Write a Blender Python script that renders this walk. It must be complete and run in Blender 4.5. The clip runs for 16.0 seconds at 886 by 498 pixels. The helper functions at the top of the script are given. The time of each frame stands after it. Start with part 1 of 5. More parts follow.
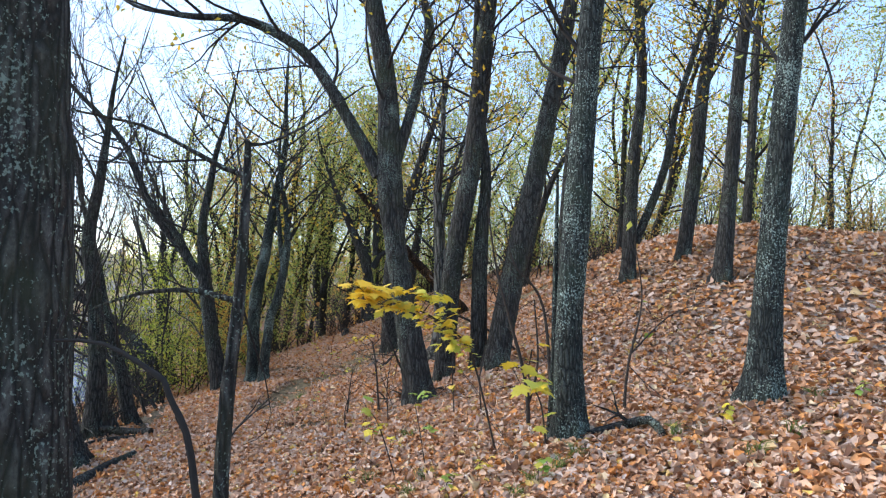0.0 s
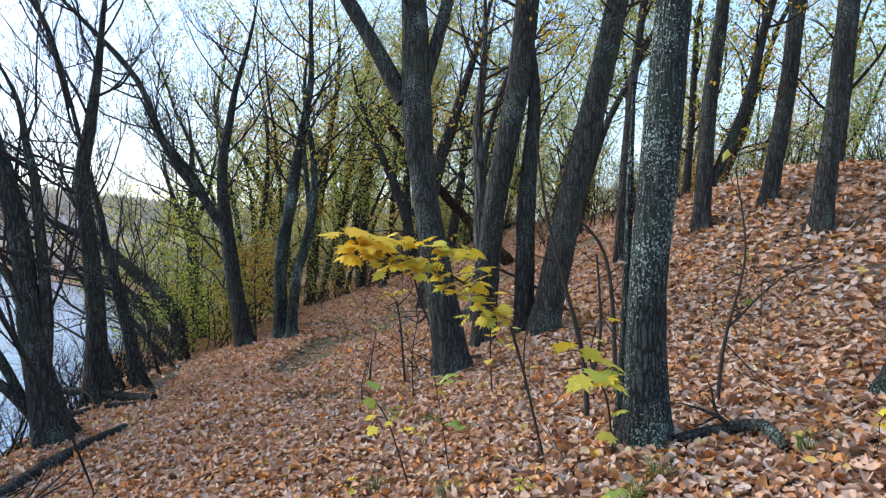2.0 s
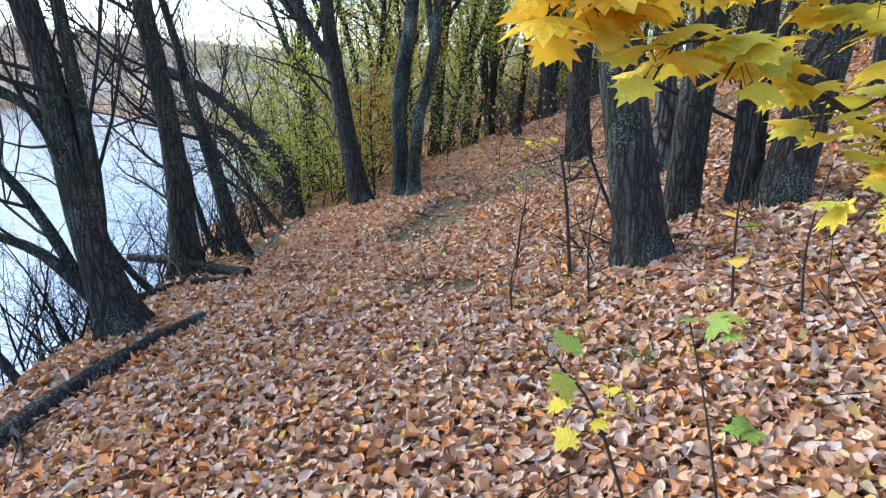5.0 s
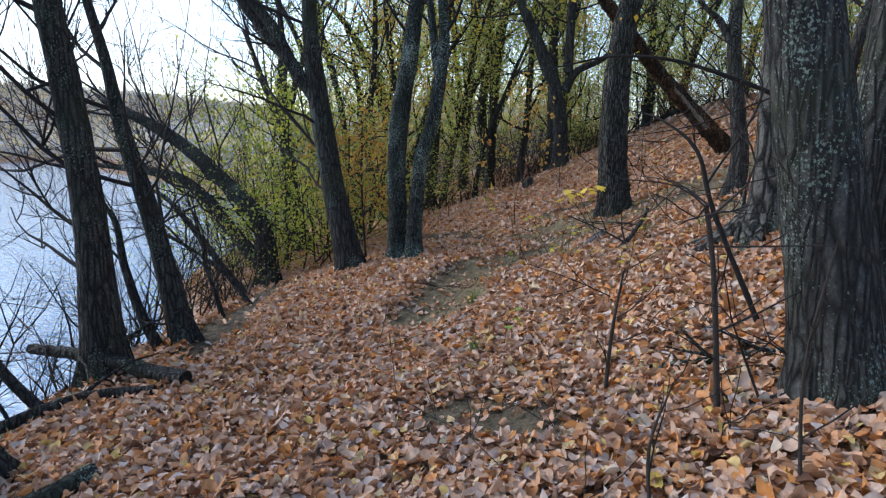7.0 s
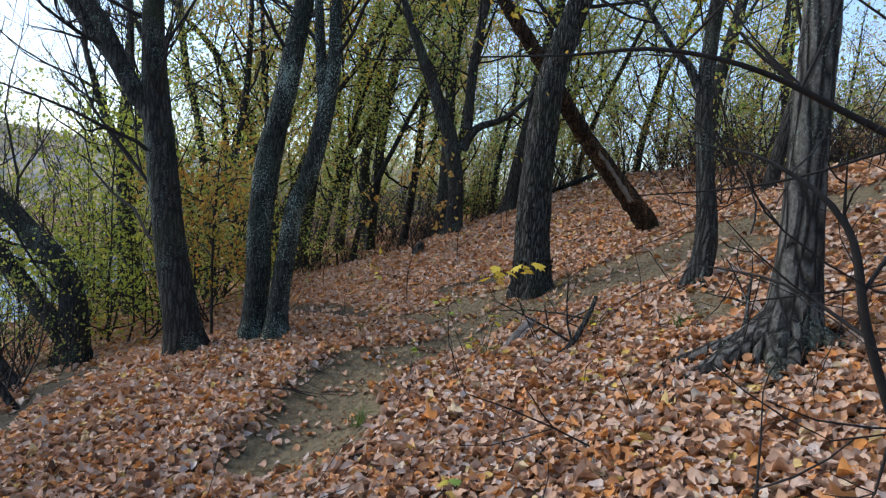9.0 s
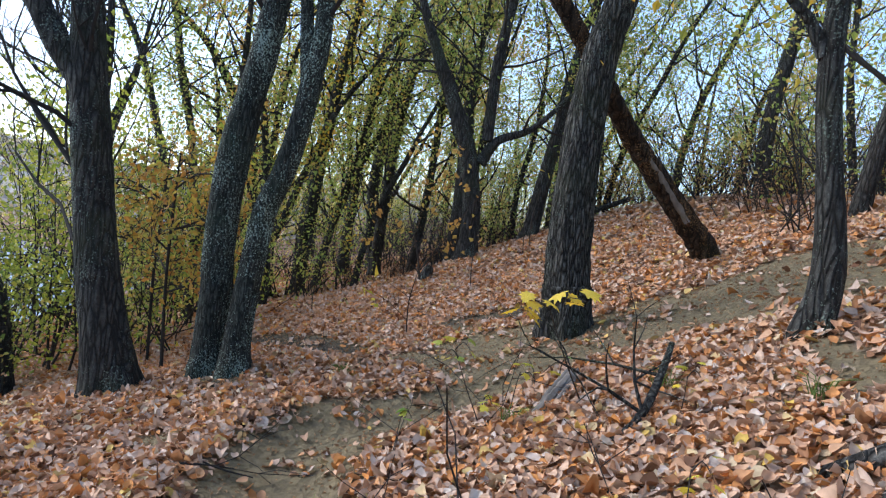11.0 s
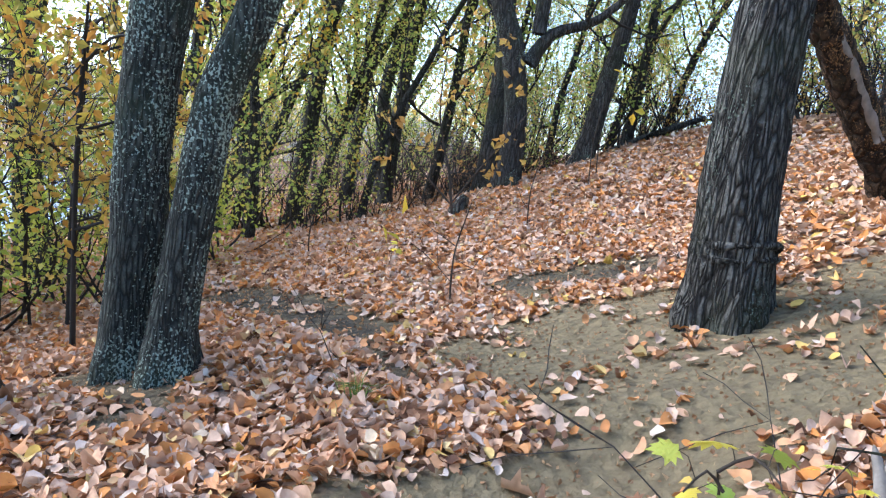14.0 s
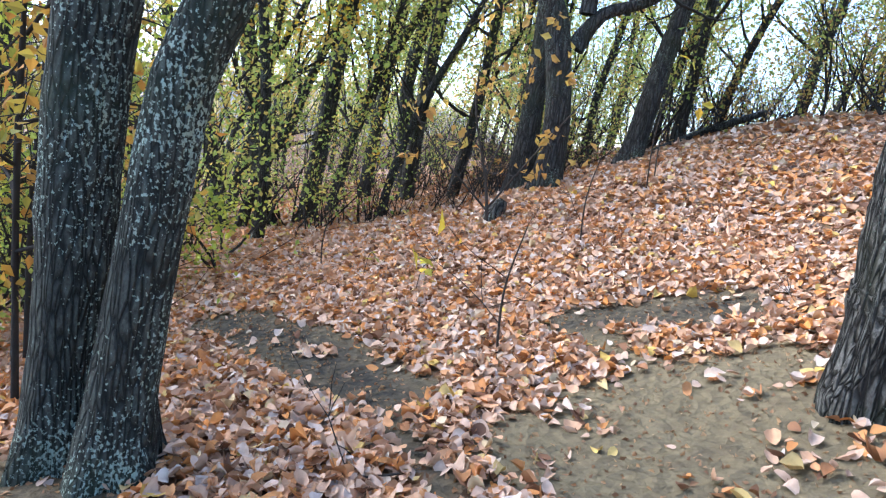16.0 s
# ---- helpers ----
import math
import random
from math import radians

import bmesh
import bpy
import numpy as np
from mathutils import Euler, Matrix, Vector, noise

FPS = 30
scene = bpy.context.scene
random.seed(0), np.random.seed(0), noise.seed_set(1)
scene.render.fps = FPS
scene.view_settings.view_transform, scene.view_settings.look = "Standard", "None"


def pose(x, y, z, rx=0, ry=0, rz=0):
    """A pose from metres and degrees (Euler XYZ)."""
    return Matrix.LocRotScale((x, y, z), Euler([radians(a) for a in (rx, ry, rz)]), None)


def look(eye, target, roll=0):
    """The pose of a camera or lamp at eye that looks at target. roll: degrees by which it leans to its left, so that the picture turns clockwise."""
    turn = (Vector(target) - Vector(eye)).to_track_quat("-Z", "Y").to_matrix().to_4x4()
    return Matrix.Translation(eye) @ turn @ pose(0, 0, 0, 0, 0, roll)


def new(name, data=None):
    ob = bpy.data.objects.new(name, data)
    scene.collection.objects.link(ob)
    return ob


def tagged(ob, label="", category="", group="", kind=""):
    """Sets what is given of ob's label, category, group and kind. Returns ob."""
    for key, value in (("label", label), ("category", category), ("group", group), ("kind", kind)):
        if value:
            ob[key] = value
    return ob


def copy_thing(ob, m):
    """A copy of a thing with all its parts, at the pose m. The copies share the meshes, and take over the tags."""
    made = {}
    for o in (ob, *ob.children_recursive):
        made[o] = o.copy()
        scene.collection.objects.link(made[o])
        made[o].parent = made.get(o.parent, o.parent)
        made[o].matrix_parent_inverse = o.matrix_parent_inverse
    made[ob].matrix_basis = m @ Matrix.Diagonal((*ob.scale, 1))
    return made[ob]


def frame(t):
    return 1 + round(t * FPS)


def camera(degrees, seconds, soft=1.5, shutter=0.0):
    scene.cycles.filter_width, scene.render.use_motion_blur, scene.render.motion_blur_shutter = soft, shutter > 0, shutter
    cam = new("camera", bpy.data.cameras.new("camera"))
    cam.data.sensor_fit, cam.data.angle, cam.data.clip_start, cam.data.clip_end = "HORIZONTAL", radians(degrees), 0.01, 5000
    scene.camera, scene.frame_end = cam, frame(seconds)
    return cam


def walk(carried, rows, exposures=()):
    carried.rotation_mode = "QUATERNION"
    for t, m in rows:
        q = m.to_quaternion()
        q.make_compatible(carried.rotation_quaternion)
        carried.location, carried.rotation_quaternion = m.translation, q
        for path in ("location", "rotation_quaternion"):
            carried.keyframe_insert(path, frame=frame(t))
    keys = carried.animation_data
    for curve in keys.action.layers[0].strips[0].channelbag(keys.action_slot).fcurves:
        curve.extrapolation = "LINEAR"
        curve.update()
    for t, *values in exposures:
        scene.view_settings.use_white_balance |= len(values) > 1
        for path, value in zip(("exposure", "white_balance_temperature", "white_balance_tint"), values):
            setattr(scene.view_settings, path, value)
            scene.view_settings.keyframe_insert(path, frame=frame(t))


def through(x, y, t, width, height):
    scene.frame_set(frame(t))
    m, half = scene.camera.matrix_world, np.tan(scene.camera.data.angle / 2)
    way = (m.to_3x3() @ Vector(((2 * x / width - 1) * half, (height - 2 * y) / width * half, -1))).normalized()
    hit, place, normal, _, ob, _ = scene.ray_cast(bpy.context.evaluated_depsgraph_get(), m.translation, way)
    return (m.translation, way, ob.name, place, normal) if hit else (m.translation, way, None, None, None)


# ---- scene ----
cam = camera(67.3, 16.0, soft=1.25)
PATH = [
    (0, (0.161, -0.238, 1.564), (0.136, 1.758, 1.695), 0.2),
    (0.5, (0.146, 0.163, 1.603), (0.114, 2.16, 1.698), 0.2),
    (1, (0.221, 0.565, 1.579), (0.17, 2.563, 1.655), 0.3),
    (1.5, (0.246, 0.889, 1.562), (0.18, 2.887, 1.628), 0.4),
    (2, (0.26, 1.291, 1.585), (0.09, 3.284, 1.562), 0.3),
    (2.5, (0.295, 1.677, 1.607), (-0.003, 3.64, 1.367), 0.4),
    (3, (0.182, 2.069, 1.579), (-0.225, 3.985, 1.179), 0.2),
    (3.5, (0.051, 2.506, 1.552), (-0.425, 4.388, 1.069), -0.1),
    (4, (-0.024, 2.859, 1.516), (-0.529, 4.729, 1.015), -0.2),
    (4.2, (-0.082, 2.968, 1.496), (-0.598, 4.834, 0.992), -0.3),
    (6.3, (-0.991, 4.896, 1.224), (-1.501, 6.796, 0.861), -0.7),
    (6.5, (-1.073, 5.063, 1.202), (-1.579, 6.966, 0.85), -0.7),
    (7, (-1.278, 5.592, 1.184), (-1.762, 7.508, 0.874), -0.4),
    (7.5, (-1.416, 6.124, 1.174), (-1.874, 8.052, 0.901), -0.1),
    (8, (-1.614, 6.639, 1.149), (-2.006, 8.587, 0.922), 0.7),
    (8.5, (-1.811, 7.154, 1.116), (-1.987, 9.142, 0.981), 3.0),
    (8.7, (-1.856, 7.343, 1.119), (-1.978, 9.335, 0.992), 3.5),
    (10.8, (-1.884, 9.057, 0.928), (-2.022, 11.052, 0.909), 6.2),
    (11, (-1.92, 9.263, 0.922), (-2.078, 11.257, 0.896), 6.1),
    (11.5, (-2.004, 9.624, 0.878), (-2.193, 11.614, 0.826), 5.9),
    (12, (-2.166, 10.09, 0.856), (-2.357, 12.079, 0.764), 6.1),
    (12.5, (-2.25, 10.624, 0.794), (-2.458, 12.608, 0.644), 6.2),
    (13, (-2.324, 10.988, 0.758), (-2.469, 12.972, 0.553), 7.1),
    (13.5, (-2.437, 11.384, 0.8), (-2.547, 13.369, 0.576), 7.6),
    (14, (-2.539, 11.695, 0.812), (-2.676, 13.675, 0.568), 7.6),
    (14.5, (-2.551, 11.896, 0.86), (-2.781, 13.863, 0.585), 7.2),
    (15, (-2.669, 12.286, 0.81), (-2.911, 14.251, 0.522), 7.2),
    (15.5, (-2.719, 12.46, 0.897), (-2.983, 14.422, 0.611), 7.5),
    (16, (-2.803, 12.72, 0.89), (-2.985, 14.691, 0.606), 8.5),
]

walk(cam, [(t, look(eye, target, roll)) for t, eye, target, roll in PATH], exposures=[(0, 1.50, 6250, 10), (2, 1.34, 6150, 10), (3, 1.22, 6000, 10), (3.5, 1.56, 5950, 10), (4, 1.76, 5950, 10), (6.3, 1.60, 5950, 10), (7, 1.20, 5950, 10), (8, 1.02, 6050, 10), (8.5, 0.98, 6050, 10), (11, 1.46, 6050, 10), (12.5, 1.72, 5900, 10), (13.5, 2.16, 5850, 10), (16, 2.42, 5750, 10)])

# ---------------------------------------------------------------- light
SUN_EL, SUN_AZ = 40.0, -78.0         # degrees; azimuth from +y towards +x; a veiled sun over the water
world = bpy.data.worlds.new("sky")
scene.world = world
world.use_nodes = True
wn = world.node_tree.nodes
sky = wn.new("ShaderNodeTexSky")
sky.sky_type = "NISHITA"
sky.sun_disc = False
sky.sun_elevation = radians(SUN_EL)
sky.sun_rotation = radians(SUN_AZ)
sky.air_density, sky.dust_density, sky.ozone_density = 1.0, 1.3, 1.0
wn["Background"].inputs["Strength"].default_value = 0.15
world.node_tree.links.new(sky.outputs[0], wn["Background"].inputs[0])
sun_data = bpy.data.lights.new("sun", "SUN")
sun_data.energy, sun_data.angle, sun_data.color = 1.15, radians(45), (1.0, 0.985, 0.96)
sun = new("sun", sun_data)
_a, _e = radians(SUN_AZ), radians(SUN_EL)
sun.matrix_world = look((math.sin(_a) * 60, math.cos(_a) * 60, math.tan(_e) * 60), (0, 0, 0))

# ---------------------------------------------------------------- materials


class Nodes:
    """A small helper for building node materials."""

    def __init__(self, name, rough=0.8, spec=0.3):
        self.mat = bpy.data.materials.new(name)
        self.mat.use_nodes = True
        self.tree = self.mat.node_tree
        self.bsdf = self.tree.nodes["Principled BSDF"]
        self.bsdf.inputs["Roughness"].default_value = rough
        self.bsdf.inputs["Specular IOR Level"].default_value = spec

    def add(self, kind, **values):
        n = self.tree.nodes.new(kind)
        for k, v in values.items():
            n.inputs[k].default_value = v
        return n

    def link(self, a, b):
        self.tree.links.new(a, b)

    def coords(self, scale=(1, 1, 1), what="Object"):
        tc, mp = self.add("ShaderNodeTexCoord"), self.add("ShaderNodeMapping")
        mp.inputs["Scale"].default_value = scale
        self.link(tc.outputs[what], mp.inputs["Vector"])
        return mp.outputs["Vector"]

    def noise(self, vec, scale, detail=4.0, rough=0.55):
        n = self.add("ShaderNodeTexNoise", Scale=scale, Detail=detail, Roughness=rough)
        self.link(vec, n.inputs["Vector"])
        return n.outputs["Fac"]

    def voronoi(self, vec, scale, feature="F1", out="Distance"):
        n = self.add("ShaderNodeTexVoronoi", Scale=scale)
        n.feature = feature
        self.link(vec, n.inputs["Vector"])
        return n.outputs[out]

    def ramp(self, fac, stops, mode="LINEAR"):
        n = self.add("ShaderNodeValToRGB")
        n.color_ramp.interpolation = mode
        els = n.color_ramp.elements
        while len(els) < len(stops):
            els.new(0.5)
        for e, (p, c) in zip(els, stops):
            e.position, e.color = p, (*c, 1.0) if len(c) == 3 else c
        self.link(fac, n.inputs[0])
        return n.outputs[0]

    def mix(self, fac, a, b, blend="MIX"):
        n = self.tree.nodes.new("ShaderNodeMix")
        n.data_type, n.blend_type = "RGBA", blend
        for value, sock in ((fac, n.inputs[0]), (a, n.inputs[6]), (b, n.inputs[7])):
            if isinstance(value, (int, float)):
                sock.default_value = value
            elif isinstance(value, tuple):
                sock.default_value = (*value, 1.0)
            else:
                self.link(value, sock)
        return n.outputs[2]

    def math(self, op, a, b=0.0):
        n = self.tree.nodes.new("ShaderNodeMath")
        n.operation = op
        for value, sock in ((a, n.inputs[0]), (b, n.inputs[1])):
            if isinstance(value, (int, float)):
                sock.default_value = value
            else:
                self.link(value, sock)
        return n.outputs[0]

    def finish(self, colour, height=None, strength=0.5, distance=0.02, rough=None):
        self.link(colour, self.bsdf.inputs["Base Color"])
        if rough is not None:
            self.link(rough, self.bsdf.inputs["Roughness"])
        if height is not None:
            b = self.add("ShaderNodeBump", Strength=strength, Distance=distance)
            self.link(height, b.inputs["Height"])
            self.link(b.outputs[0], self.bsdf.inputs["Normal"])
        return self.mat


def bark(name, dark, light, lichen, amount, furrow=24.0, depth=0.02, moss=(0.05, 0.06, 0.03), plate=0.16):
    """Furrowed bark with pale lichen spots and a mossy cast in blotches."""
    n = Nodes(name, 0.9, 0.15)
    vec = n.coords((1, 1, plate))
    warp = n.add("ShaderNodeVectorMath")
    warp.operation = "ADD"
    wob = n.add("ShaderNodeTexNoise", Scale=9.0, Detail=2.0)
    n.link(vec, wob.inputs["Vector"])
    sc = n.add("ShaderNodeVectorMath")
    sc.operation = "SCALE"
    sc.inputs["Scale"].default_value = 0.07
    n.link(wob.outputs["Color"], sc.inputs[0])
    n.link(vec, warp.inputs[0])
    n.link(sc.outputs[0], warp.inputs[1])
    edge = n.voronoi(warp.outputs[0], furrow, "DISTANCE_TO_EDGE")
    plates = n.ramp(edge, [(0.02, (0, 0, 0)), (0.24, (1, 1, 1))])
    fine = n.noise(n.coords((1, 1, 0.5)), 60.0, 6.0, 0.7)
    base = n.mix(plates, dark, light)
    base = n.mix(n.ramp(fine, [(0.35, (0, 0, 0)), (0.75, (1, 1, 1))]), base, tuple(c * 0.45 for c in dark))
    big = n.noise(n.coords(), 1.7, 3.0)
    base = n.mix(n.math("MULTIPLY", n.ramp(big, [(0.5, (0, 0, 0)), (0.7, (1, 1, 1))]), 0.5), base, moss)
    spots = n.noise(n.coords((1, 1, 0.8)), 78.0, 3.0, 0.6)
    where = n.noise(n.coords((1, 1, 0.6)), 3.2, 2.0)
    cut = n.math("ADD", spots, n.math("MULTIPLY", n.math("SUBTRACT", where, 0.5), 0.55))
    mask = n.ramp(cut, [(0.64 - amount, (0, 0, 0)), (0.68 - amount, (1, 1, 1))])
    base = n.mix(n.math("MULTIPLY", mask, 0.8), base, lichen)
    h = n.math("ADD", plates, n.math("MULTIPLY", fine, 0.35))
    return n.finish(base, h, 0.85, depth)


def island_leaf(name, stops, rough=0.55, through=0.35, wear=0.15):
    """Thin leaves, each island of its own colour, that let some light through."""
    n = Nodes(name, rough, 0.12 if rough > 0.7 else 0.25)
    geo = n.add("ShaderNodeNewGeometry")
    col = n.ramp(geo.outputs["Random Per Island"], stops)
    var = n.noise(n.coords(), 30.0, 3.0)
    col = n.mix(n.ramp(var, [(0.3, (0.0, 0.0, 0.0)), (0.8, (wear, wear, wear))]), col, (0.16, 0.075, 0.035))
    n.link(col, n.bsdf.inputs["Base Color"])
    vein = n.noise(n.coords(), 120.0, 2.0)
    bmp = n.add("ShaderNodeBump", Strength=0.35, Distance=0.004)
    n.link(vein, bmp.inputs["Height"])
    n.link(bmp.outputs[0], n.bsdf.inputs["Normal"])
    if through:
        tr = n.add("ShaderNodeBsdfTranslucent")
        n.link(col, tr.inputs["Color"])
        ms = n.tree.nodes.new("ShaderNodeMixShader")
        ms.inputs[0].default_value = through
        out = n.tree.nodes["Material Output"]
        n.link(n.bsdf.outputs[0], ms.inputs[1])
        n.link(tr.outputs[0], ms.inputs[2])
        n.link(ms.outputs[0], out.inputs["Surface"])
    return n.mat


LICHEN = (0.20, 0.25, 0.205)
BARK = {
    "bank": bark("bark_dark", (0.024, 0.023, 0.021), (0.085, 0.083, 0.074), LICHEN, 0.0),
    "slope": bark("bark_brown", (0.028, 0.026, 0.023), (0.095, 0.092, 0.082), LICHEN, 0.02),
    "lichen": bark("bark_lichen", (0.020, 0.022, 0.020), (0.085, 0.096, 0.085), (0.34, 0.43, 0.37), 0.05, 40.0, 0.014, (0.05, 0.075, 0.05)),
    "oak": bark("bark_oak", (0.024, 0.022, 0.020), (0.175, 0.170, 0.152), LICHEN, -0.02, 40.0, 0.05, plate=0.13),
    "stumpy": bark("bark_weathered", (0.03, 0.027, 0.024), (0.20, 0.188, 0.165), LICHEN, 0.0, 16.0, 0.04),
    "forest": bark("bark_forest", (0.028, 0.025, 0.022), (0.090, 0.084, 0.075), LICHEN, 0.0),
}


def twig_material(name, a, b):
    n = Nodes(name, 0.85, 0.2)
    f = n.noise(n.coords((1, 1, 0.5)), 25.0, 4.0)
    return n.finish(n.mix(f, a, b), f, 0.5, 0.005)


TWIG = twig_material("twig_bark", (0.014, 0.012, 0.011), (0.045, 0.039, 0.034))
STEM = twig_material("stem_bark", (0.022, 0.017, 0.013), (0.075, 0.060, 0.048))
DEADWOOD = twig_material("dead_wood", (0.07, 0.06, 0.05), (0.30, 0.265, 0.23))

LITTER_STOPS = [(0.0, (0.12, 0.065, 0.045)), (0.09, (0.32, 0.16, 0.085)), (0.18, (0.63, 0.26, 0.07)),
                (0.32, (0.64, 0.38, 0.23)), (0.46, (0.66, 0.48, 0.36)), (0.56, (0.65, 0.28, 0.075)),
                (0.70, (0.66, 0.50, 0.39)), (0.80, (0.57, 0.34, 0.20)), (0.92, (0.68, 0.58, 0.50)), (1.0, (0.68, 0.46, 0.10))]
LITTER = island_leaf("fallen_leaves", LITTER_STOPS, 0.78, 0.12, 0.4)
YELLOW = island_leaf("yellow_leaves", [(0.0, (0.60, 0.33, 0.03)), (0.35, (0.74, 0.46, 0.04)), (0.7, (0.52, 0.46, 0.06)), (1.0, (0.30, 0.36, 0.06))])
OLIVE = island_leaf("olive_leaves", [(0.0, (0.20, 0.30, 0.07)), (0.45, (0.40, 0.47, 0.10)), (0.8, (0.55, 0.50, 0.12)), (1.0, (0.62, 0.42, 0.11))], 0.55, 0.5)
BUSH = island_leaf("bush_leaves", [(0.0, (0.17, 0.25, 0.045)), (0.5, (0.36, 0.41, 0.055)), (1.0, (0.54, 0.50, 0.07))], 0.55, 0.5)
ORANGE = island_leaf("orange_leaves", [(0.0, (0.42, 0.22, 0.06)), (0.5, (0.60, 0.36, 0.09)), (1.0, (0.64, 0.48, 0.11))], 0.55, 0.5)
TIER = island_leaf("tiered_leaves", [(0.0, (0.42, 0.19, 0.04)), (0.4, (0.50, 0.29, 0.05)), (0.75, (0.44, 0.34, 0.06)), (1.0, (0.24, 0.27, 0.05))], 0.55, 0.45)
GREEN = island_leaf("green_leaves", [(0.0, (0.14, 0.28, 0.05)), (0.5, (0.30, 0.38, 0.06)), (1.0, (0.55, 0.47, 0.07))])
BROWN = island_leaf("brown_leaves", [(0.0, (0.16, 0.08, 0.04)), (0.5, (0.36, 0.20, 0.10)), (1.0, (0.45, 0.30, 0.16))])


def soil_material():
    n = Nodes("woodland_floor", 0.92, 0.15)
    vec = n.coords()
    at = n.add("ShaderNodeAttribute")
    at.attribute_name = "bare"
    cell = n.add("ShaderNodeTexVoronoi", Scale=15.0)
    n.link(vec, cell.inputs["Vector"])
    pick = n.add("ShaderNodeSeparateColor")
    n.link(cell.outputs["Color"], pick.inputs[0])
    # leaf colours halved: paints the shade seen in gaps between lying leaves
    leaf = n.ramp(pick.outputs[0], [(p, tuple(c * 0.5 for c in col)) for p, col in LITTER_STOPS])
    leaf = n.mix(n.ramp(n.noise(vec, 9.0, 4.0), [(0.45, (0, 0, 0)), (0.75, (0.8, 0.8, 0.8))]), leaf, (0.07, 0.045, 0.03))
    grain = n.noise(vec, 40.0, 8.0, 0.7)
    lump = n.noise(vec, 3.0, 5.0)
    sand = n.mix(grain, (0.13, 0.098, 0.054), (0.34, 0.27, 0.16))
    sand = n.mix(n.math("MULTIPLY", lump, 0.5), sand, (0.17, 0.14, 0.078))
    dark = n.add("ShaderNodeAttribute")
    dark.attribute_name = "humus"
    sand = n.mix(dark.outputs["Fac"], sand, n.mix(grain, (0.022, 0.020, 0.017), (0.075, 0.066, 0.054)))
    clod = n.noise(vec, 11.0, 6.0, 0.65)
    cut = n.math("ADD", at.outputs["Fac"], n.math("MULTIPLY", n.math("SUBTRACT", lump, 0.5), 0.5))
    sand = n.mix(n.ramp(clod, [(0.45, (0, 0, 0)), (0.62, (0.7, 0.7, 0.7))]), sand, n.mix(grain, (0.09, 0.068, 0.04), (0.22, 0.172, 0.105)))
    col = n.mix(n.ramp(cut, [(0.35, (0, 0, 0)), (0.55, (1, 1, 1))]), leaf, sand)
    h = n.math("ADD", n.math("MULTIPLY", grain, 0.5), n.math("ADD", n.math("ADD", lump, clod), cell.outputs["Distance"]))
    return n.finish(col, h, 0.9, 0.05)


def water_material():
    n = Nodes("sky_tinted_water", 0.05, 0.75)
    vec = n.coords((0.7, 1.3, 1.0))
    a = n.noise(vec, 0.9, 5.0, 0.6)
    b = n.noise(vec, 4.0, 4.0, 0.6)
    h = n.math("ADD", n.math("MULTIPLY", a, 1.0), n.math("MULTIPLY", b, 0.4))
    # blue base colour: sky reflection painted in, on top of the glossy one
    col = n.mix(a, (0.02, 0.085, 0.18), (0.05, 0.15, 0.27))
    return n.finish(col, h, 1.0, 0.09)


# ---------------------------------------------------------------- ground

WATER_Z = -2.2
HUMMOCKS = np.array([[-0.04, -0.39, 0.11, 0.43, -0.21, -0.3, -0.17, -0.12],
                     [-0.09, 0.04, 0.25, -0.51, 0.38, 0.04, 0.33, -0.25],
                     [-0.13, -0.01, -0.15, 0.12, -0.25, -0.33, 0.18, 0.11],
                     [0.04, 0.18, -0.06, 0.07, 0.14, 0.16, -0.03, 0.48],
                     [-0.08, -0.24, -0.13, -0.18, 0.2, 0.12, 0.01, 0.17],
                     [-0.07, -0.28, -0.38, 0.28, 0.7, 0.14, 0.01, 0.01]])
HX, HY = np.arange(-6.5, 6.6, 2.6), np.arange(2.0, 24.0, 3.0)


def smooth(a, b, x):
    t = np.clip((x - a) / (b - a), 0, 1)
    return t * t * (3 - 2 * t)


def segment_distance(x, y, pts):
    """Distance in the plan from a line of points."""
    best = np.full(np.shape(x), 1e9)
    for (ax, ay), (bx, by) in zip(pts[:-1], pts[1:]):
        dx, dy = bx - ax, by - ay
        t = np.clip(((x - ax) * dx + (y - ay) * dy) / (dx * dx + dy * dy), 0, 1)
        best = np.minimum(best, np.hypot(x - ax - t * dx, y - ay - t * dy))
    return best


TRAIL = [(-2.98, 11.44), (-2.82, 12.2), (-2.9, 12.64), (-2.85, 13.15), (-2.6, 13.4), (-2.2, 13.75), (-1.92, 13.96)]


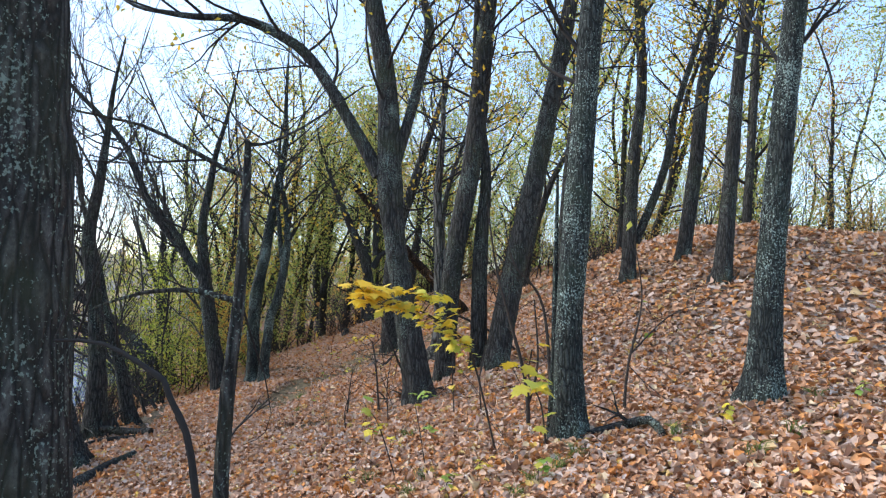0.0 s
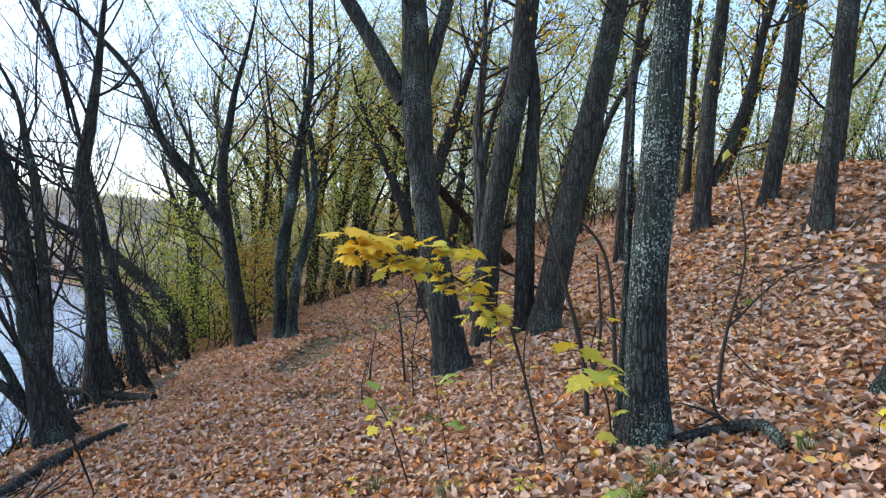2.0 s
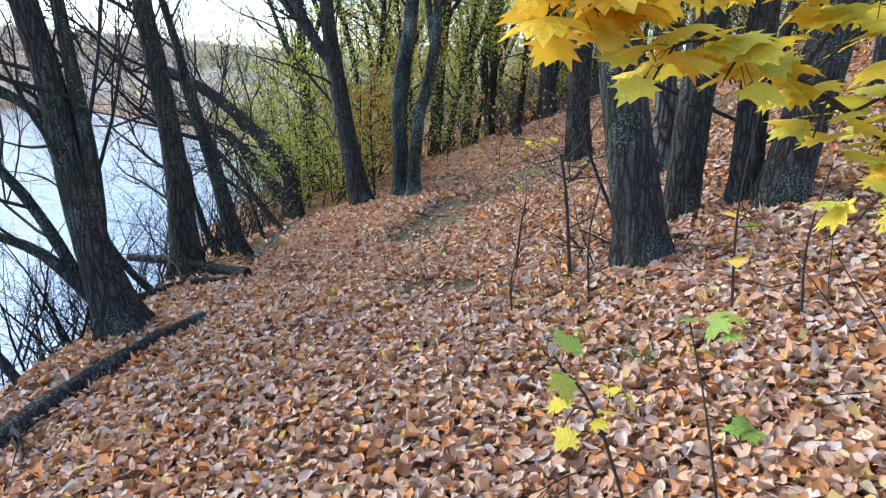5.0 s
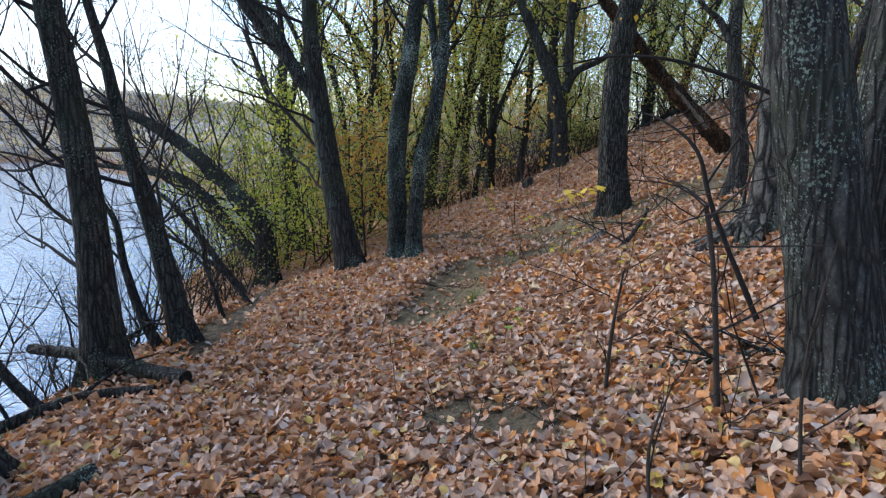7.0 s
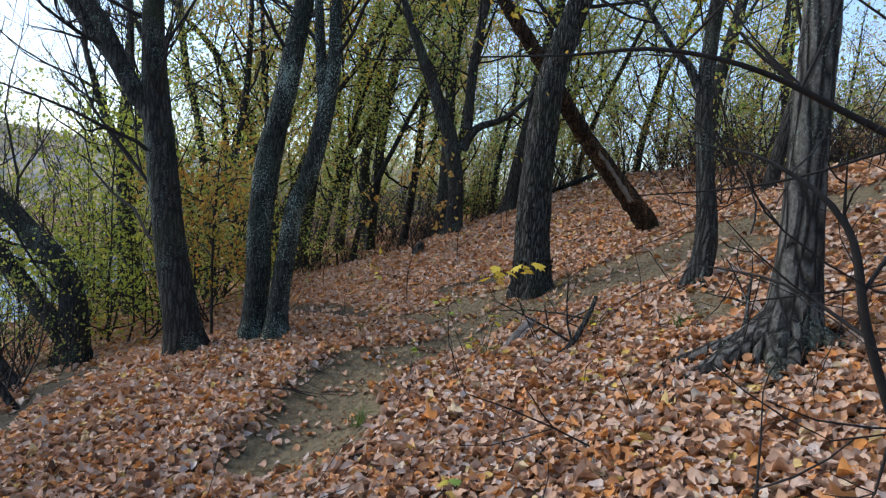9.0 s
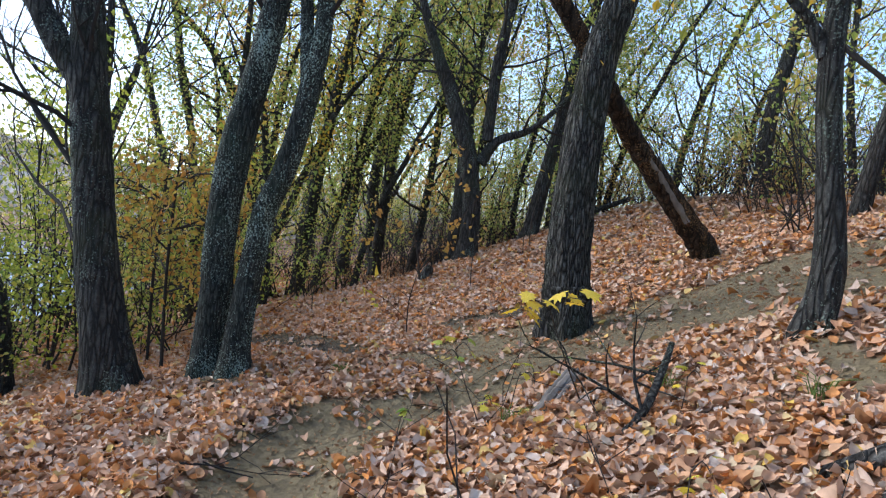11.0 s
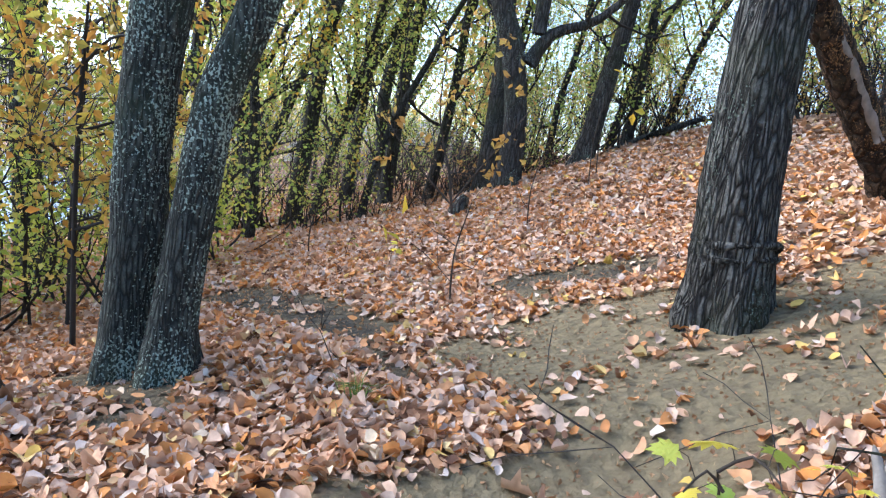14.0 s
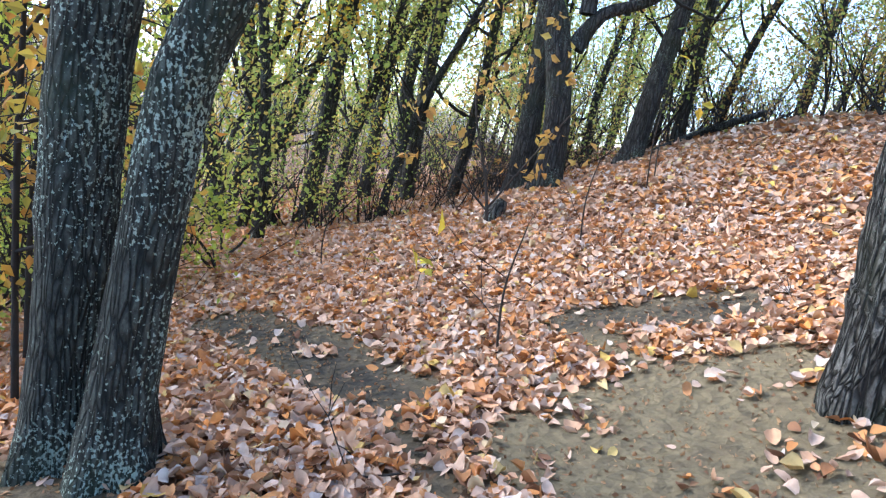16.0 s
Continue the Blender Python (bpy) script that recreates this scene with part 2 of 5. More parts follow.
def ground(x, y):
    """Height of the hillside, of the river bed and of the far shore."""
    x, y = np.asarray(x, float), np.asarray(y, float)
    u = x + 0.21 * (np.clip(y, -15, 40) - 5.3) + 0.24
    up = 3.3 * np.tanh(0.30 * np.maximum(u, 0) / 3.3)
    shelf = u + 2.6 * smooth(12.5, 19, y)
    z = up + 0.20 * np.clip(u, -6, 0) - 2.6 * smooth(-3.8, -8.0, shelf)
    for i, hx in enumerate(HX):
        for j, hy in enumerate(HY):
            z = z + HUMMOCKS[i][j] * np.exp(-((x - hx) ** 2 + (y - hy) ** 2) / 10.58)
    z = z + 0.018 * np.sin(3.1 * x + 1.3 * y) * np.sin(2.3 * y - 0.7 * x) + 0.012 * np.sin(7.3 * x - 2.1 * y + 1) * np.sin(6.1 * y + 2.2 * x)
    z = z - 0.30 * smooth(5.2, 8.0, x) * smooth(26, 16, y)
    sunk = segment_distance(x, y, TRAIL)
    beside = segment_distance(x, y, [(px - 0.52, py + 0.12) for px, py in TRAIL[:5]])
    z = z - 0.09 * np.exp(-(sunk / 0.30) ** 2) + 0.07 * np.exp(-(beside / 0.24) ** 2)
    d = 0.666 * x + 0.745 * y - 16.7
    shore = -2.2 + 0.12 * np.clip(d, -14, 30) + 5.0 * smooth(10, 120, d)
    s = -0.8 * x + 0.6 * y
    hill = -4.0 + 2.5 * smooth(180, 195, s) + 25.0 * smooth(190, 330, s) * smooth(120, 230, -x)
    far = np.maximum(shore, hill)
    return np.where(x < -14 - 0.0 * y, np.maximum(z, far), z)


def gz(x, y):
    return float(ground(np.array([x]), np.array([y]))[0])


def patchy(x, y):
    return 0.5 + 0.25 * np.sin(2.7 * x + 1.9 * np.sin(1.7 * y)) + 0.25 * np.sin(3.3 * y + 2.1 * np.sin(2.2 * x))


SAND = [(1.4, 0.44, TRAIL), (0.9, 0.28, [(-2.75, 13.0), (-2.45, 13.3), (-1.92, 13.96), (-1.33, 14.41), (-0.4, 14.45)]),
        (1.35, 0.55, [(-2.35, 15.05), (-1.8, 15.15), (-1.0, 15.25), (-0.4, 15.4), (0.1, 15.25), (0.75, 15.5), (1.2, 14.9), (1.9, 14.5)]),
        (1.25, 0.55, [(-2.0, 14.45), (-1.5, 14.4), (-0.4, 14.75), (0.6, 14.2)]), (0.9, 0.35, [(-0.1, 13.1), (-0.1, 12.45)]),
        (0.95, 0.38, [(-2.1, 8.95), (-1.55, 8.72)]), (0.85, 0.30, [(-3.2, 13.0), (-2.9, 13.4)]), (0.9, 0.28, [(-3.85, 13.1), (-3.7, 12.95)]),
        (0.85, 0.30, [(-1.95, 15.1), (-1.9, 15.6), (-2.3, 16.6)]), (1.0, 0.55, [(-2.2, 15.6), (-1.5, 15.9)])]
HUMUS = [(1.3, 0.38, [(-4.7, 17.2), (-4.0, 16.55), (-3.3, 15.72)]), (0.9, 0.28, [(-3.3, 15.72), (-3.05, 15.1), (-2.8, 14.7)]),
         (1.0, 0.5, [(-2.3, 16.7), (-1.4, 16.75)]), (0.9, 0.34, [(-4.65, 14.85), (-4.1, 14.65), (-3.97, 14.3)]),
         (0.75, 0.6, [(-2.1, 9.0), (-1.5, 8.9)]), (0.95, 0.45, [(-4.75, 10.4), (-5.2, 12.0), (-5.7, 13.8), (-7.0, 16.0)]),
         (0.85, 0.9, [(-5.2, 8.0), (-5.7, 11.0), (-6.4, 13.4), (-7.6, 16.5)])]


def spread(x, y, strokes):
    v = np.zeros(np.shape(x))
    for peak, width, pts in strokes:
        v = np.maximum(v, peak - segment_distance(x, y, pts) / width)
    return v


def bare(x, y):
    """1 where the trodden sandy soil shows, 0 where leaves lie."""
    v = np.maximum(spread(x, y, SAND), humus(x, y))
    return np.clip(v + 0.35 * (patchy(x, y) - 0.5), 0, 1)


def humus(x, y):
    return np.clip(spread(x, y, HUMUS), 0, 1)


def mesh_object(name, verts, faces, material, parent=None, smooth_faces=True):
    """One mesh object from arrays of places and faces."""
    me = bpy.data.meshes.new(name)
    me.from_pydata(np.asarray(verts).tolist(), [], faces if isinstance(faces, list) else faces.tolist())
    me.materials.append(material)
    if smooth_faces:
        me.polygons.foreach_set("use_smooth", np.ones(len(me.polygons), bool))
    me.update()
    ob = new(name, me)
    if parent is not None:
        ob.parent = parent
    return ob


def axis(fine_a, fine_b, step, far):
    mid = np.arange(fine_a, fine_b, step)
    grow = step * np.cumprod(np.full(60, 1.16))
    out = np.cumsum(grow)
    out = out[out < far]
    return np.concatenate((fine_a - out[::-1], mid, mid[-1] + out))


gx, gy = axis(-9.0, 7.0, 0.13, 900.0), axis(-3.0, 26.0, 0.13, 900.0)
GX, GY = np.meshgrid(gx, gy, indexing="ij")
gverts = np.stack((GX, GY, ground(GX, GY)), -1).reshape(-1, 3)
ii = np.arange(len(gx) * len(gy)).reshape(len(gx), len(gy))
gfaces = np.stack((ii[:-1, :-1], ii[1:, :-1], ii[1:, 1:], ii[:-1, 1:]), -1).reshape(-1, 4)
floor = mesh_object("ground", gverts, gfaces, soil_material())
tagged(floor, "leaf-strewn woodland hillside with bare sandy soil", "ground", kind="structure")
for key, func in (("bare", bare), ("humus", humus)):
    at = floor.data.attributes.new(key, "FLOAT", "POINT")
    at.data.foreach_set("value", func(GX, GY).ravel().astype(np.float32))

water = mesh_object("water", [(-900, -900, WATER_Z), (-5.2, -900, WATER_Z), (-5.2, 900, WATER_Z), (-900, 900, WATER_Z)], [(0, 1, 2, 3)], water_material())
tagged(water, "rippled blue-grey river water below the bank, its sky blue partly painted", "water", kind="structure")

# ---------------------------------------------------------------- mesh tools


class Soup:
    """Gathers tubes and leaves into one mesh."""

    def __init__(self):
        self.v, self.f, self.n = [], [], 0

    def put(self, verts, faces):
        self.v.append(np.asarray(verts, float))
        self.f.extend((np.asarray(faces) + self.n).tolist())
        self.n += len(verts)

    def tube(self, pts, sides=5, cap=True, rough=0.0, rng=None, lobes=None):
        """A tube along pts, rows of x, y, z, radius."""
        pts = np.asarray(pts, float)
        p, r = pts[:, :3], pts[:, 3]
        tan = np.gradient(p, axis=0)
        tan /= np.linalg.norm(tan, axis=1)[:, None] + 1e-9
        ref = np.array((0.0, 1.0, 0.0)) if abs(tan[:, 1]).mean() < 0.8 else np.array((1.0, 0.0, 0.0))
        a = np.cross(tan, ref)
        a /= np.linalg.norm(a, axis=1)[:, None] + 1e-9
        b = np.cross(tan, a)
        ang = np.linspace(0, 2 * np.pi, sides, endpoint=False)
        rad = np.repeat(r[:, None], sides, 1)
        if lobes is not None:
            rad = rad * lobes(ang, np.arange(len(p)) / max(1, len(p) - 1), p)
        if rough and rng is not None:
            rad = rad * (1 + rough * rng.normal(size=rad.shape))
        v = p[:, None] + rad[:, :, None] * (np.cos(ang)[None, :, None] * a[:, None] + np.sin(ang)[None, :, None] * b[:, None])
        i = np.arange(len(p) * sides).reshape(len(p), sides)
        j = np.roll(i, -1, 1)
        f = np.stack((i[:-1], i[1:], j[1:], j[:-1]), -1).reshape(-1, 4)
        self.put(v.reshape(-1, 3), f)
        if cap:
            tip = len(p) - 1
            self.f.append((i[tip] + self.n - len(p) * sides).tolist())
            self.f.append((i[0] + self.n - len(p) * sides)[::-1].tolist())

    def made(self, name, material, parent=None):
        return mesh_object(name, np.concatenate(self.v), self.f, material, parent)


def curve(pts, step):
    """A smooth line (Catmull-Rom) through rows of numbers, one row every step metres or so."""
    pts = np.asarray(pts, float)
    ext = np.vstack((2 * pts[0] - pts[1], pts, 2 * pts[-1] - pts[-2]))
    out = []
    for k in range(len(pts) - 1):
        p0, p1, p2, p3 = ext[k:k + 4]
        m = max(2, int(np.linalg.norm((p2 - p1)[:3]) / step))
        for t in np.arange(m) / m:
            out.append(0.5 * (2 * p1 + (p2 - p0) * t + (2 * p0 - 5 * p1 + 4 * p2 - p3) * t * t + (3 * p1 - p0 - 3 * p2 + p3) * t ** 3))
    out.append(pts[-1])
    out = np.array(out)
    out[:, 3] = np.maximum(out[:, 3], 0.002)
    return out


def thing(name, x, y, z, label, category, group="", kind=""):
    ob = new(name)
    ob.empty_display_size = 0.1
    ob.matrix_world = Matrix.Translation((x, y, z))
    return tagged(ob, label, category, group, kind)


def shoots(rng, start, way, length, radius, level, out, lift=0.25, spread=0.8, kids=(4, 6)):
    """Grows a branch and its side branches as lines of x, y, z, radius."""
    n = 6 if level < 2 else 3
    p, d = np.array(start, float), np.array(way, float)
    rows = [(*p, radius)]
    for k in range(1, n + 1):
        d = d + rng.normal(0, 0.16, 3) + np.array((0, 0, lift * 0.35))
        d /= np.linalg.norm(d)
        p = p + d * length / n
        rows.append((*p, radius * (1 - 0.85 * k / n) + 0.0012))
    out.append((level, np.array(rows)))
    if level < 3 and length > 0.25:
        for _ in range(rng.integers(kids[0], kids[1] + 1)):
            k = rng.integers(1, n + 1)
            q = np.array(rows[k][:3])
            dd = d + rng.normal(0, spread, 3)
            dd /= np.linalg.norm(dd)
            shoots(rng, q, dd, length * rng.uniform(0.35, 0.65), rows[k][3] * 0.7, level + 1, out, lift, spread, kids)


def leaf_cards(rng, centres, size, spread=0.1, droop=0.5):
    """Folded little leaves of six corners, scattered round the centres."""
    m = len(centres)
    c = centres + rng.normal(0, spread, (m, 3))
    a = rng.normal(size=(m, 3))
    a[:, 2] -= droop
    a /= np.linalg.norm(a, axis=1)[:, None]
    b = np.cross(a, rng.normal(size=(m, 3)))
    b /= np.linalg.norm(b, axis=1)[:, None]
    w = np.cross(a, b)
    s = size * rng.uniform(0.6, 1.3, m)[:, None]
    mid = c - a * s * 0.08
    v = np.stack((c - a * s * 0.5, mid - b * s * 0.36 + w * s * 0.14, mid + b * s * 0.36 + w * s * 0.14, c + a * s * 0.66), 1)
    i = np.arange(m)[:, None] * 4
    f = np.concatenate((i + [0, 3, 1], i + [0, 2, 3]))
    return v.reshape(-1, 3), f


TREE_LABEL = {
    "bank": "dark bare tree leaning out over the river bank",
    "slope": "dark-barked autumn tree rooted in fallen leaves",
    "lichen": "grey trunk spotted with pale lichen among fallen leaves",
    "oak": "large oak with deeply furrowed bark on sandy soil",
    "stumpy": "weathered old tree with exposed grey roots",
    "forest": "slender woodland tree with sparse yellowing leaves",
}
LEAVES = {"bank": (0, OLIVE), "slope": (900, YELLOW), "lichen": (200, YELLOW), "oak": (650, YELLOW), "stumpy": (60, BROWN), "forest": (2400, OLIVE)}
tree_count = [0]


def tree(kind, trunk, limbs=(), top=None, first=0.42, leaves=None):
    """A tree whose trunk and main limbs follow the given rows of x, y, z, radius; its crown is grown above them."""
    tree_count[0] += 1
    rng = np.random.default_rng(100 + tree_count[0])
    trunk = np.array(trunk, float)
    x, y = trunk[0, :2]
    z0 = gz(x, y)
    name = "oak_tree" if kind == "oak" else "tree"
    root = thing(name, x, y, z0, TREE_LABEL[kind], "tree", "woodland trees")
    base = np.array((x, y, z0))
    rel = trunk.copy()
    rel[:, :3] -= base
    if rel[0, 2] > 0.02:                                   # carry the foot down to the soil
        d = rel[1, :3] - rel[0, :3]
        foot = rel[0].copy()
        foot[:3] -= d * rel[0, 2] / max(d[2], 0.1)
        foot[:2] *= 0.5
        foot[3] *= 1.05
        rel = np.vstack((foot, rel))
    rel[0, 2] = -0.12
    height = rel[-1, 2] + (rng.uniform(3.0, 4.5) if top is None else top)
    d = rel[-1, :3] - rel[-2, :3]
    d /= np.linalg.norm(d)
    tail, p, r = [], rel[-1, :3].copy(), rel[-1, 3]
    m = max(2, int((height - rel[-1, 2]) / 0.7))
    for k in range(1, m + 1):
        d = d + rng.normal(0, 0.10, 3) + (0, 0, 0.10)
        d /= np.linalg.norm(d)
        p = p + d * (height - rel[-1, 2]) / m
        tail.append((*p, max(0.006, r * (1 - 0.9 * k / m))))
    line = curve(np.vstack((rel, tail)), 0.11)
    sides = 56 if kind == "oak" else 20
    swell = 0.45 if kind == "oak" else 1.0
    ph = rng.uniform(0, 6.3, 3)

    def lobes(ang, s, p):
        flare = np.exp(-np.maximum(p[:, 2], 0) / 0.16)[:, None]
        roots = 1 + flare * (0.20 + swell * (0.26 * np.cos(4 * ang + ph[0]) + 0.16 * np.cos(7 * ang + ph[1])))[None]
        ridge = 1 + 0.035 * np.cos(3 * ang + ph[2] + 1.1 * p[:, 2:3]) + 0.02 * np.sin(5 * ang[None] - 2.3 * p[:, 2:3])
        return roots * ridge

    soup = Soup()
    soup.tube(line, sides, True, 0.035 if kind == "oak" else 0.018, rng, lobes)
    soup.made("trunk", BARK[kind], root)
    ends, twigs = [], Soup()
    sprout = []
    for rows in limbs:
        lr = np.array(rows, float)
        lr[:, :3] -= base
        d = lr[-1, :3] - lr[-2, :3]
        d /= np.linalg.norm(d)
        more, p = [], lr[-1, :3].copy()
        for k in range(1, 5):
            d = d + rng.normal(0, 0.12, 3) + (0, 0, 0.12)
            d /= np.linalg.norm(d)
            p = p + d * 0.45
            more.append((*p, max(0.004, lr[-1, 3] * (1 - 0.23 * k))))
        ll = curve(np.vstack((lr, more)), 0.14)
        s = Soup()
        s.tube(ll, 10, True, 0.03, rng)
        s.made("limb", BARK[kind], root)
        sprout.append((ll, 0.25, max(7, int(len(ll) / 3))))
    sprout.append((line, first if kind != "bank" else 0.16, 15 if kind == "bank" else 16 if kind == "forest" else 13))
    for ll, start, count in sprout:
        n = len(ll)
        for k in np.linspace(n * start, n - 2, count).astype(int):
            way = ll[k + 1, :3] - ll[k, :3]
            way /= np.linalg.norm(way)
            side = rng.normal(size=3)
            side -= way * side.dot(way)
            side /= np.linalg.norm(side)
            if kind == "bank":
                side = side + (-0.7, -0.1, 0.0)
            d = way * rng.uniform(0.25, 0.9) + side * 0.9
            d /= np.linalg.norm(d)
            grown = []
            if kind == "bank":
                shoots(rng, ll[k, :3], d, rng.uniform(1.3, 3.2), min(0.02, ll[k, 3] * 0.34) + 0.003, 0, grown, lift=0.42, spread=0.55, kids=(3, 5))
            else:
                shoots(rng, ll[k, :3], d, rng.uniform(0.9, 2.3), min(0.02, ll[k, 3] * 0.36) + 0.003, 1, grown, kids=(3, 5))
            for lev, rows in grown:
                twigs.tube(rows, 4 if lev < 2 else 3, False)
                ends.append(rows[3 if lev < 2 else 1:, :3])
    tagged(twigs.made("branchwork", TWIG, root), kind="stuff")
    count, mat = LEAVES[kind]
    count = count if leaves is None else leaves
    if count:
        pool = np.concatenate(ends)
        pick = pool[rng.integers(0, len(pool), count)]
        v, f = leaf_cards(rng, pick, 0.068, 0.18)
        mesh_object("foliage", v, f, mat, root, False)
    return root


# ---------------------------------------------------------------- trees
tree('bank', [(-4.52, 8.14, -0.76, 0.211), (-4.76, 8.07, 0.47, 0.129), (-4.86, 8.04, 1.46, 0.108), (-5.01, 8.01, 2.19, 0.100)],
     [[(-4.66, 8.10, -0.09, 0.066), (-4.63, 8.11, 0.74, 0.064), (-4.69, 8.09, 1.61, 0.056), (-4.74, 8.08, 2.19, 0.050)], [(-4.71, 8.08, -0.37, 0.072), (-5.01, 8.00, -0.03, 0.055), (-5.25, 7.94, 0.14, 0.044), (-5.75, 7.80, 0.34, 0.032)], [(-4.89, 8.04, 0.90, 0.053), (-5.04, 8.00, 1.26, 0.042), (-5.54, 7.86, 1.61, 0.026)], [(-4.56, 8.10, -0.72, 0.06), (-4.85, 8.08, -0.22, 0.055), (-5.32, 8.05, 0.56, 0.045), (-5.94, 8.0, 1.15, 0.03)], [(-4.78, 8.06, 0.98, 0.05), (-5.22, 8.05, 1.34, 0.04), (-5.89, 8.0, 1.5, 0.026)]])
tree('bank', [(-5.26, 10.00, -0.75, 0.189), (-5.27, 9.99, 0.56, 0.126), (-5.36, 9.97, 1.64, 0.108), (-5.44, 9.95, 2.40, 0.099)],
     [[(-5.63, 9.99, 3.40, 0.049), (-5.99, 9.98, 4.55, 0.037), (-6.50, 9.97, 5.30, 0.029)]])
tree('bank', [(-5.12, 10.90, -0.70, 0.135), (-5.30, 10.90, 0.05, 0.098), (-5.43, 10.90, 0.60, 0.088), (-5.66, 10.90, 1.37, 0.070), (-5.78, 10.9, 1.99, 0.050)])
tree('bank', [(-6.87, 15.67, -1.16, 0.200), (-6.94, 15.60, -0.12, 0.150), (-7.60, 15.60, 0.59, 0.130), (-8.29, 15.60, 1.17, 0.115), (-8.88, 15.60, 1.53, 0.100), (-9.71, 15.60, 1.91, 0.070)],
     [[(-6.87, 15.60, -0.94, 0.130), (-7.62, 15.60, -0.10, 0.115), (-8.02, 15.60, 0.36, 0.100), (-8.52, 15.60, 0.67, 0.085), (-9.39, 15.60, 0.80, 0.060)]], top=0.5)
tree('bank', [(-4.81, 14.31, -0.56, 0.204), (-5.02, 14.27, 0.48, 0.160), (-5.19, 14.23, 1.71, 0.143), (-5.27, 14.21, 2.51, 0.115), (-5.28, 14.21, 3.16, 0.094)],
     [[(-5.24, 14.22, 1.84, 0.116), (-5.53, 14.16, 2.24, 0.095), (-5.78, 14.11, 2.76, 0.081), (-6.07, 14.05, 3.15, 0.067)], [(-5.54, 14.28, 2.21, 0.094), (-6.45, 14.26, 3.39, 0.077), (-7.08, 14.24, 4.81, 0.065), (-8.18, 14.21, 6.01, 0.048)]])
tree('lichen', [(-4.36, 14.98, -0.49, 0.166), (-4.36, 14.98, -0.17, 0.136), (-4.34, 14.98, 0.26, 0.141), (-4.36, 14.98, 0.61, 0.137), (-4.34, 14.98, 1.13, 0.138), (-4.30, 14.98, 1.50, 0.146), (-4.22, 14.98, 1.94, 0.128), (-4.12, 14.98, 2.39, 0.122), (-4.06, 14.98, 2.82, 0.115)])
tree('lichen', [(-4.06, 14.86, -0.41, 0.142), (-4.06, 14.86, -0.15, 0.121), (-4.03, 14.86, 0.21, 0.109), (-3.99, 14.86, 0.59, 0.105), (-3.94, 14.87, 1.00, 0.104), (-3.80, 14.87, 1.38, 0.100), (-3.70, 14.87, 1.80, 0.094), (-3.63, 14.87, 2.23, 0.088), (-3.58, 14.87, 2.66, 0.075)],
     [[(-3.66, 14.88, 2.05, 0.070), (-3.72, 14.88, 2.5, 0.062), (-3.78, 14.88, 3.1, 0.05)]])
tree('slope', [(-0.27, 8.75, 0.23, 0.196), (-0.58, 8.75, 2.08, 0.145), (-0.68, 8.75, 3.01, 0.17), (-0.73, 8.75, 4.42, 0.136), (-0.94, 8.74, 5.62, 0.129)],
     [[(-0.82, 8.74, 3.16, 0.108), (-1.23, 8.74, 3.90, 0.085), (-1.75, 8.73, 4.73, 0.078), (-2.18, 8.73, 5.09, 0.070), (-2.73, 8.72, 5.33, 0.059), (-3.40, 8.71, 5.37, 0.047)], [(-0.60, 8.75, 3.32, 0.077), (-0.34, 8.75, 4.26, 0.070), (-0.15, 8.75, 5.14, 0.070), (-0.23, 8.75, 5.62, 0.055)]])
tree('slope', [(0.06, 9.70, 0.42, 0.150), (0.18, 9.70, 1.89, 0.144), (0.47, 9.70, 3.51, 0.145), (0.60, 9.71, 4.73, 0.146), (0.73, 9.71, 6.05, 0.121)])
tree('slope', [(0.56, 9.73, 0.42, 0.134), (0.60, 9.73, 2.14, 0.110), (0.68, 9.73, 3.43, 0.077), (0.53, 9.73, 4.73, 0.052), (0.55, 9.73, 6.06, 0.043)])
tree('slope', [(0.77, 9.50, 0.45, 0.188), (1.08, 9.50, 1.88, 0.165), (1.38, 9.51, 3.22, 0.150), (1.73, 9.51, 4.84, 0.126), (1.95, 9.51, 5.96, 0.102)])
tree('lichen', [(1.17, 5.44, 0.32, 0.151), (1.15, 5.44, 1.18, 0.115), (1.23, 5.44, 2.14, 0.116), (1.31, 5.44, 3.12, 0.103), (1.40, 5.44, 4.13, 0.099)])
tree('lichen', [(2.93, 5.83, 0.58, 0.177), (3.04, 5.83, 1.67, 0.123), (3.17, 5.83, 2.81, 0.109), (3.37, 5.83, 4.30, 0.100)])
tree('slope', [(3.45, 12.21, 1.80, 0.137), (3.58, 12.22, 3.90, 0.117), (3.77, 12.22, 5.53, 0.097), (3.74, 12.22, 7.18, 0.087)],
     [[(3.61, 12.22, 2.51, 0.085), (4.17, 12.22, 3.90, 0.075), (4.40, 12.23, 4.98, 0.064), (4.91, 12.23, 6.52, 0.049)]])
tree('slope', [(4.49, 12.32, 2.23, 0.138), (4.79, 12.32, 3.92, 0.129), (4.98, 12.33, 5.56, 0.119), (5.35, 12.33, 7.23, 0.087)])
tree('slope', [(4.62, 10.84, 1.78, 0.159), (4.79, 10.84, 3.17, 0.123), (4.98, 10.84, 5.09, 0.105), (5.21, 10.84, 6.56, 0.096)])
tree('slope', [(7.04, 15.31, 3.06, 0.079), (7.23, 15.31, 5.16, 0.080), (7.52, 15.31, 8.57, 0.061)])
tree('slope', [(2.11, 11.98, 1.26, 0.077), (2.26, 11.99, 3.39, 0.068), (2.46, 11.99, 5.16, 0.059)])
tree('oak', [(-1.22, 15.36, 0.19, 0.220), (-1.27, 15.35, 1.18, 0.189), (-1.21, 15.36, 2.46, 0.163), (-1.04, 15.37, 3.25, 0.137)])
